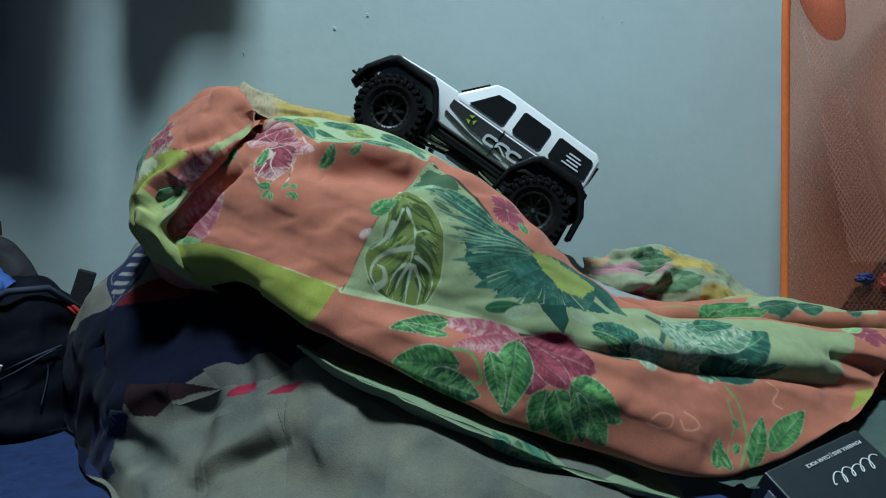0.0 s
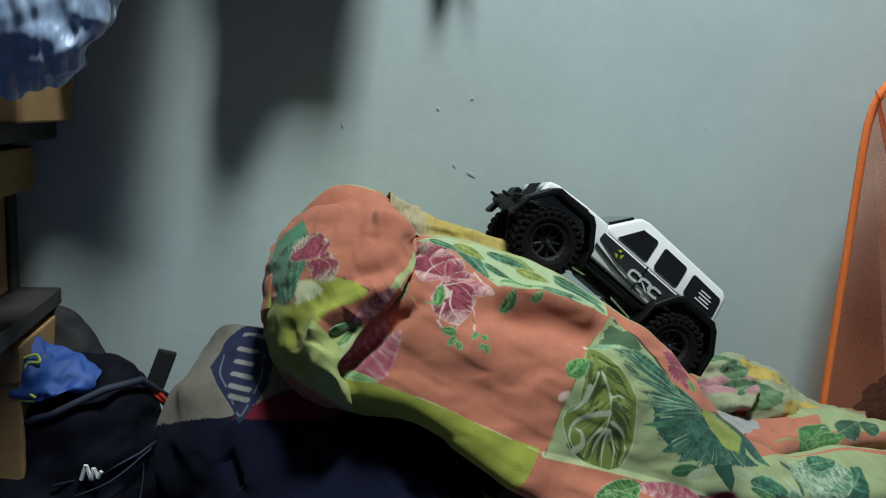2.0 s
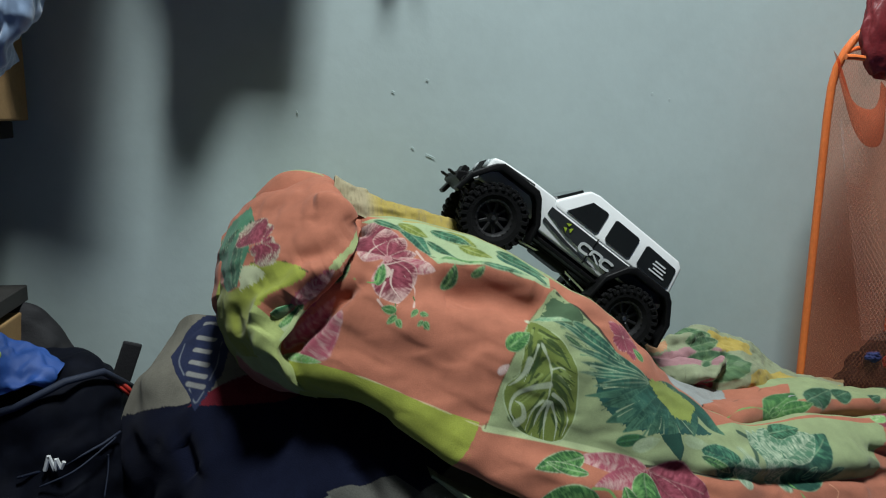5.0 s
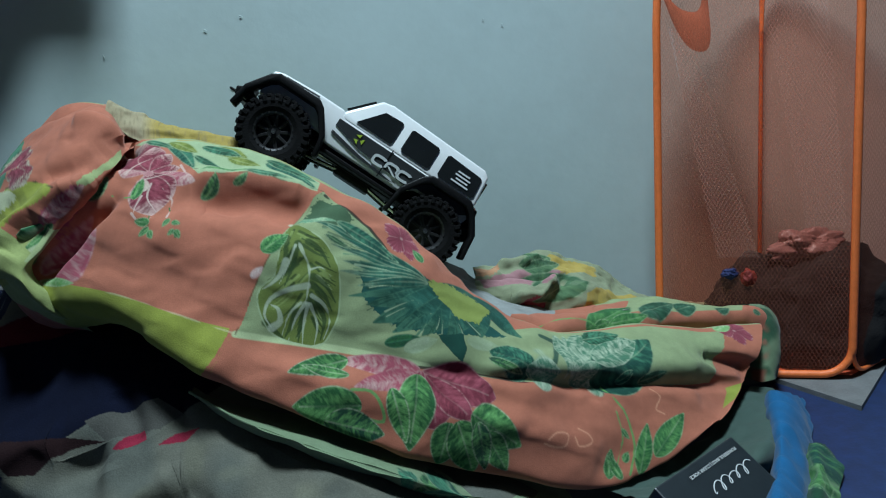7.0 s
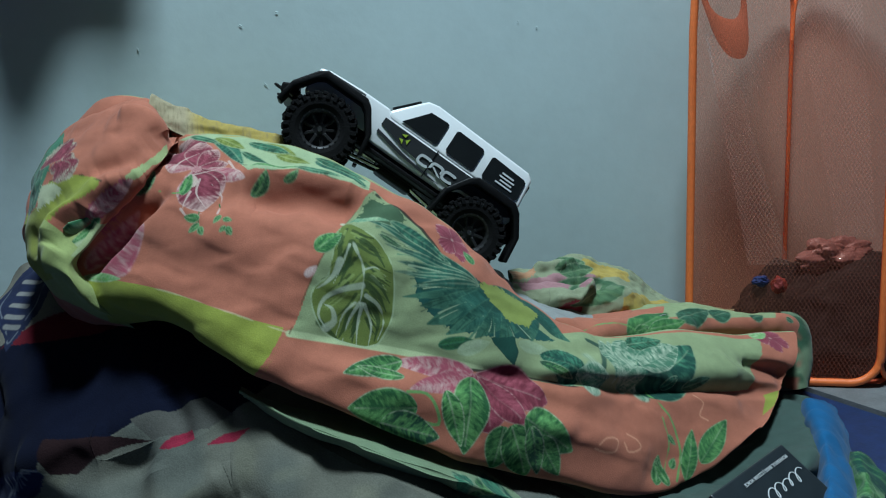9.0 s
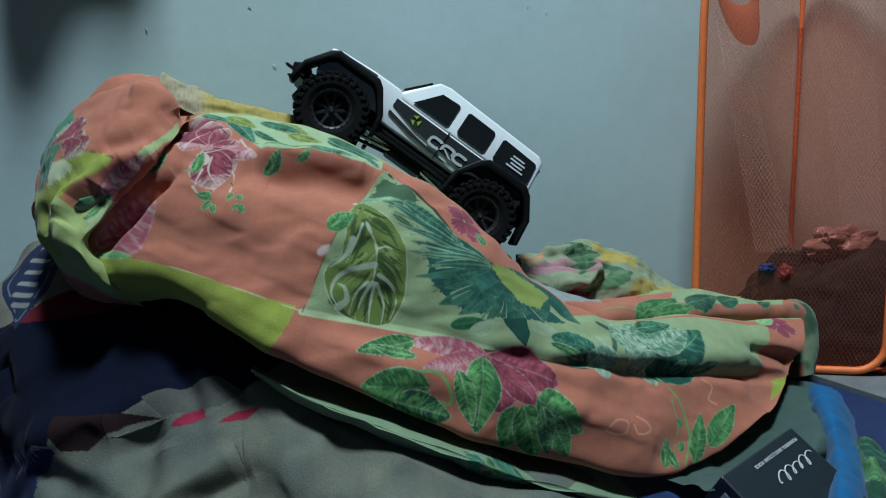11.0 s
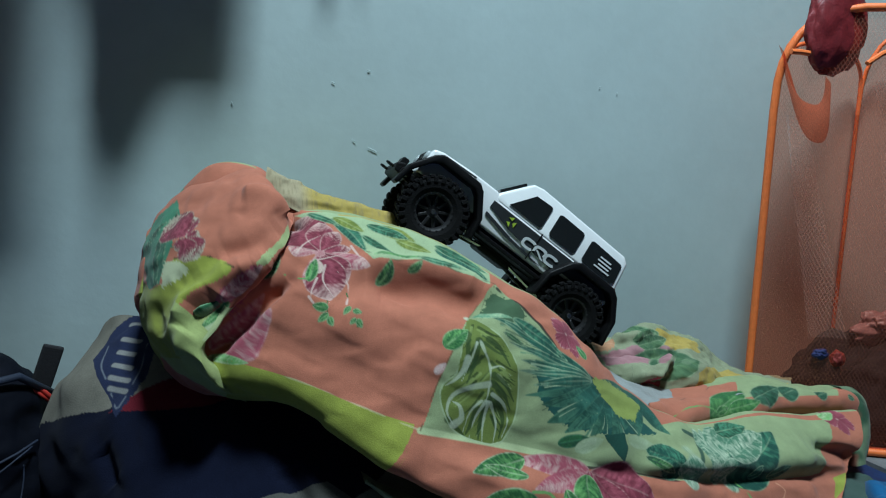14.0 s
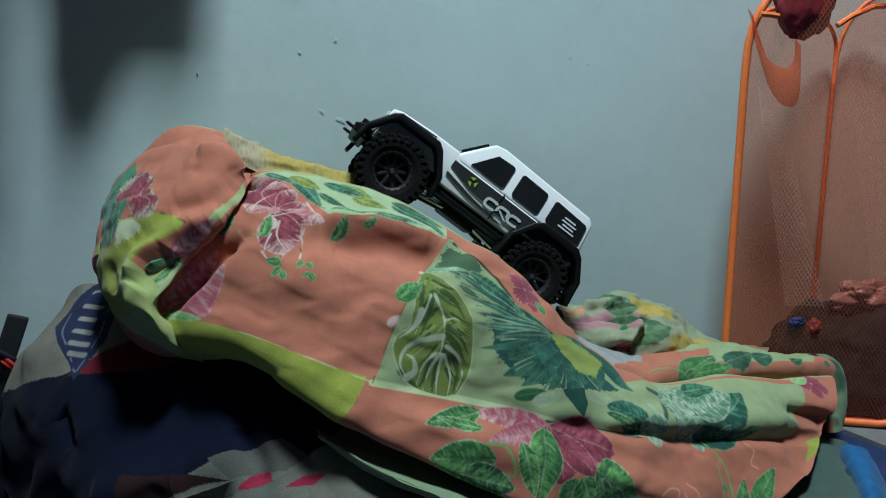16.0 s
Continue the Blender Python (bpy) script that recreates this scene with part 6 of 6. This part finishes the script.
pack = empty("backpack")
front = soft_block([
    [(-0.566, 0.775, 0.130), (-0.518, 0.775, 0.139), (-0.459, 0.775, 0.137), (-0.404, 0.770, 0.143), (-0.380, 0.775, 0.128), (-0.362, 0.785, 0.100)],
    [(-0.548, 0.735, 0.132), (-0.500, 0.730, 0.140), (-0.445, 0.730, 0.138), (-0.392, 0.730, 0.146), (-0.364, 0.745, 0.121), (-0.350, 0.775, 0.082)],
    [(-0.534, 0.700, 0.104), (-0.487, 0.690, 0.111), (-0.434, 0.690, 0.113), (-0.380, 0.695, 0.113), (-0.353, 0.725, 0.089), (-0.345, 0.770, 0.051)],
    [(-0.531, 0.685, 0.060), (-0.484, 0.675, 0.067), (-0.432, 0.675, 0.066), (-0.379, 0.680, 0.062), (-0.350, 0.715, 0.037), (-0.344, 0.765, -0.001)],
    [(-0.528, 0.670, 0.017), (-0.482, 0.660, 0.019), (-0.430, 0.660, 0.017), (-0.378, 0.665, 0.011), (-0.347, 0.700, -0.012), (-0.342, 0.755, -0.045)],
    [(-0.56, 0.70, 0.004), (-0.50, 0.69, 0.004), (-0.44, 0.69, 0.004), (-0.38, 0.695, 0.004), (-0.345, 0.72, 0.004), (-0.335, 0.76, 0.004)]], 51, 0.06, 0.0030, 140, 110)
front[..., 2] = np.maximum(front[..., 2], 0.004)
grid_object("front_pocket", front, BAGCLOTH, None, pack)
hump = soft_block([
    [(-0.556, 0.760, 0.113), (-0.512, 0.760, 0.133), (-0.470, 0.765, 0.141), (-0.432, 0.770, 0.137), (-0.409, 0.775, 0.112)],
    [(-0.556, 0.770, 0.164), (-0.513, 0.770, 0.179), (-0.476, 0.775, 0.179), (-0.439, 0.780, 0.163), (-0.411, 0.785, 0.126)],
    [(-0.562, 0.785, 0.171), (-0.520, 0.790, 0.184), (-0.481, 0.790, 0.183), (-0.440, 0.795, 0.166), (-0.411, 0.795, 0.125)],
    [(-0.575, 0.800, 0.099), (-0.530, 0.800, 0.096), (-0.490, 0.800, 0.094), (-0.446, 0.800, 0.080), (-0.415, 0.800, 0.067)]], 53, 0.06, 0.002)
grid_object("back_panel", hump, WEB, None, pack)
part("piping", tube([(-0.469, 0.688, 0.105), (-0.432, 0.687, 0.117), (-0.392, 0.690, 0.137), (-0.367, 0.715, 0.136), (-0.351, 0.748, 0.108)], 0.0035, 8), BAGEDGE, pack, "", True)
part("piping", tube([(-0.431, 0.672, 0.058), (-0.392, 0.676, 0.066), (-0.364, 0.690, 0.077), (-0.353, 0.705, 0.081)], 0.0012, 6), BAGEDGE, pack, "", True)
bm = box((-0.009, -0.003, -0.020), (0.009, 0.003, 0.020), 0.002)
bm.transform(Matrix.Translation((-0.358, 0.765, 0.128)) @ pose(0, 0, 0, 0, 20, 20))
part("strap_end", bm, WEB, pack)
part("zip_pull", tube([(-0.369, 0.735, 0.123), (-0.359, 0.735, 0.120), (-0.351, 0.738, 0.109), (-0.348, 0.742, 0.100)], 0.0022, 8), REDCORD, pack, "red cord zip pull", True)
part("zip_pull", tube([(-0.368, 0.733, 0.120), (-0.358, 0.733, 0.114), (-0.350, 0.738, 0.102)], 0.0016, 8), REDCORD, pack, "red cord zip pull", True)
for a, b in (((-0.407, 0.668, 0.065), (-0.403, 0.668, 0.078)), ((-0.403, 0.668, 0.078), (-0.399, 0.668, 0.065)), ((-0.399, 0.668, 0.065), (-0.397, 0.668, 0.075)), ((-0.397, 0.668, 0.075), (-0.394, 0.668, 0.066)), ((-0.394, 0.668, 0.066), (-0.391, 0.668, 0.072))):
    part("logo_bar", tube([a, b], 0.0018, 6), LOGO, pack, "white brand mark")
for pts in ([(-0.411, 0.664, 0.052), (-0.383, 0.668, 0.063), (-0.359, 0.690, 0.077), (-0.356, 0.700, 0.078)], [(-0.364, 0.680, 0.029), (-0.362, 0.690, 0.050), (-0.362, 0.695, 0.064)]):
    part("cord", tube([Vector(p) for p in spline(pts, np.linspace(0, len(pts) - 1, 16))], 0.0008, 6), BAGEDGE, pack, "", True)
tagged(pack, "navy-black nylon backpack standing on the floor by the wall", "backpack")

jacket_g = soft_block([
    [(-0.489, 0.730, 0.174), (-0.461, 0.730, 0.175), (-0.439, 0.730, 0.162), (-0.415, 0.727, 0.151), (-0.406, 0.725, 0.140)],
    [(-0.478, 0.700, 0.162), (-0.452, 0.700, 0.164), (-0.430, 0.700, 0.155), (-0.411, 0.700, 0.147), (-0.403, 0.705, 0.138)],
    [(-0.474, 0.685, 0.142), (-0.448, 0.685, 0.141), (-0.428, 0.685, 0.138), (-0.414, 0.690, 0.140), (-0.406, 0.700, 0.136)],
    [(-0.475, 0.685, 0.128), (-0.449, 0.685, 0.128), (-0.431, 0.685, 0.133), (-0.416, 0.695, 0.135), (-0.407, 0.705, 0.132)]], 57, 0.028, 0.0030, 110, 80)
jacket = grid_object("rain_jacket", jacket_g, BLUEJACKET)
part("drawcord", tube([Vector(p) for p in spline([(-0.457, 0.690, 0.165), (-0.446, 0.692, 0.168), (-0.442, 0.687, 0.163), (-0.452, 0.687, 0.161), (-0.452, 0.681, 0.143), (-0.444, 0.680, 0.134)], np.linspace(0, 5, 24))], 0.0013, 6), LIMECORD, jacket, "lime drawcord", True)
part("drawcord", tube([(-0.473, 0.681, 0.131), (-0.456, 0.681, 0.132), (-0.445, 0.681, 0.131)], 0.0010, 6), LIMECORD, jacket, "lime drawcord", True)
tagged(jacket, "royal blue rain jacket with lime cords tucked on the backpack", "jacket")

# rack with cartons
KRAFT = material("brown_cardboard", (0.26, 0.15, 0.06), 0.8, vary=0.2, scale=30, bump=0.15)
TAPE = material("parcel_tape", (0.30, 0.20, 0.09), 0.25, vary=0.1, bump=0.0)
RACKWOOD = material("dark_rack_board", (0.020, 0.018, 0.016), 0.7, vary=0.3, scale=30)
rack = empty("storage_rack")
# shelves above 0.6 and the uprights' tops are unseen, added to shade the wall
for z in (0.185, 0.345, 0.66, 1.05, 1.48):
    part("shelf", box((-0.80, 0.60, z), (-0.475 + 0.02, 0.80, z + 0.016), 0.001, 1), RACKWOOD, rack)
for x in (-0.80, -0.5):
    part("upright", box((x - 0.01, 0.775, 0.0), (x + 0.01, 0.795, 1.50), 0.001, 1), RACKWOOD, rack)
    part("upright", box((x - 0.01 - 0.05 * (x > -0.6), 0.60, 0.0), (x + 0.01 - 0.05 * (x > -0.6), 0.62, 1.50), 0.001, 1), RACKWOOD, rack)
tagged(rack, "dark wooden storage rack against the wall", "rack")


def carton_box(lo, hi, label):
    ob = empty("carton", Matrix.Translation(((lo[0] + hi[0]) / 2, (lo[1] + hi[1]) / 2, lo[2])))
    w, d, h = [(hi[i] - lo[i]) / 2 for i in range(3)]
    part("carton_body", box((-w, -d, 0), (w, d, 2 * h), 0.002), KRAFT, ob)
    part("flap", box((-w - 0.001, -d - 0.0015, 2 * h - 0.03), (w + 0.0005, -d - 0.0002, 2 * h - 0.001), 0.0004, 1), KRAFT, ob)
    part("tape", box((-0.012, -d - 0.0022, h), (0.012, -d - 0.0016, 2 * h)), TAPE, ob)
    return tagged(ob, label, "carton", "cartons on the rack")


carton_box((-0.74, 0.64, 0.362), (-0.437, 0.79, 0.470), "brown cardboard carton on the upper shelf")
carton_box((-0.74, 0.66, 0.471), (-0.425, 0.79, 0.58), "brown cardboard carton stacked on another carton")
carton_box((-0.74, 0.66, 0.202), (-0.494, 0.79, 0.297), "brown cardboard carton on the lower shelf")
carton_box((-0.74, 0.66, 0.298), (-0.472, 0.79, 0.337), "flat brown cardboard carton stacked on another carton")
carton_box((-0.74, 0.68, 0.0), (-0.455, 0.79, 0.178), "brown cardboard carton standing on the floor")

# satin drawstring bag hanging from the rack's front
SATIN = material("blue_grey_satin", (0.22, 0.32, 0.46), 0.28, vary=0.15, scale=25, bump=0.15, grain=1500, sheen=0.4)
satin = soft_block([
    [(-0.469, 0.610, 0.508), (-0.431, 0.605, 0.510), (-0.392, 0.605, 0.514), (-0.360, 0.610, 0.514), (-0.344, 0.620, 0.514)],
    [(-0.463, 0.600, 0.470), (-0.427, 0.590, 0.471), (-0.388, 0.590, 0.474), (-0.358, 0.600, 0.474), (-0.348, 0.620, 0.475)],
    [(-0.462, 0.600, 0.426), (-0.425, 0.588, 0.427), (-0.396, 0.586, 0.429), (-0.373, 0.595, 0.435), (-0.363, 0.615, 0.443)],
    [(-0.463, 0.605, 0.392), (-0.426, 0.595, 0.395), (-0.403, 0.592, 0.402), (-0.387, 0.600, 0.407), (-0.377, 0.620, 0.421)],
    [(-0.467, 0.620, 0.374), (-0.430, 0.615, 0.382), (-0.412, 0.612, 0.389), (-0.396, 0.617, 0.398), (-0.388, 0.630, 0.409)]], 61, 0.05, 0.0045, 130, 120)
satin = ripples(satin, 63, 0.016, 0.0012, (1.4, 1, 0.3))
tagged(grid_object("satin_bag", satin, SATIN), "blue-grey satin bag hanging in folds from the rack", "cloth bag")

# unseen cartons high on the rack and cloths on pegs, added to shade the wall
carton_box((-0.74, 0.62, 0.678), (-0.44, 0.79, 0.98), "unseen large carton high on the rack, added to block light")
carton_box((-0.74, 0.62, 1.068), (-0.44, 0.79, 1.40), "unseen large carton on the rack's top shelf, added to block light")
SHADE_CLOTH = material("shade_cloth_fabric", (0.05, 0.055, 0.07), 0.9, vary=0.2, scale=30, bump=0.3)


def shade_cloth(outline, seed, depth, label):
    """An unseen cloth hung flat from a peg to shadow the wall; outline: top left, top right, bottom right, bottom left
    as (x, z).
    """
    tl, tr, br, bl = (np.array(p) for p in outline)
    rows = []
    for k in range(5):
        f = k / 4
        l, r = tl + (bl - tl) * f, tr + (br - tr) * f
        rows.append([(*(l + (r - l) * g)[:1], depth - 0.010 * math.cos(9 * g + k), (l + (r - l) * g)[1]) for g in (0, 0.25, 0.5, 0.75, 1)])
    base = np.array([(tl[0] + tr[0]) / 2, WALL_Y, (tl[1] + tr[1]) / 2])
    thing = empty("shade_cloth", Matrix.Translation(base))
    grid_object("shade_cloth_sheet", soft_block(rows, seed, 0.05, 0.003, 60, 60) - base, SHADE_CLOTH, None, thing)
    part("peg", tube([(0, 0.0, 0), (0, depth - WALL_Y - 0.01, 0.0), (0, depth - WALL_Y - 0.015, 0.015)], 0.004, 8), STEEL, thing)
    return tagged(thing, label, "garment", "clothes on pegs")


# added above the view; outlines chosen for the shadows they throw on the wall
shade_cloth(((-0.289, 1.02), (-0.105, 1.02), (-0.150, 0.580), (-0.285, 0.490)), 71, 0.735, "unseen dark cloth on a wall peg, added to shadow the wall")
shade_cloth(((-0.64, 1.05), (-0.235, 1.05), (-0.300, 0.505), (-0.62, 0.500)), 77, 0.70, "unseen wide dark cloth on a long wall peg, added to shadow the wall")
shade_cloth(((-0.110, 0.95), (-0.045, 0.95), (-0.050, 0.590), (-0.098, 0.575)), 73, 0.77, "unseen small dark cloth on a wall peg, added to shadow the wall")
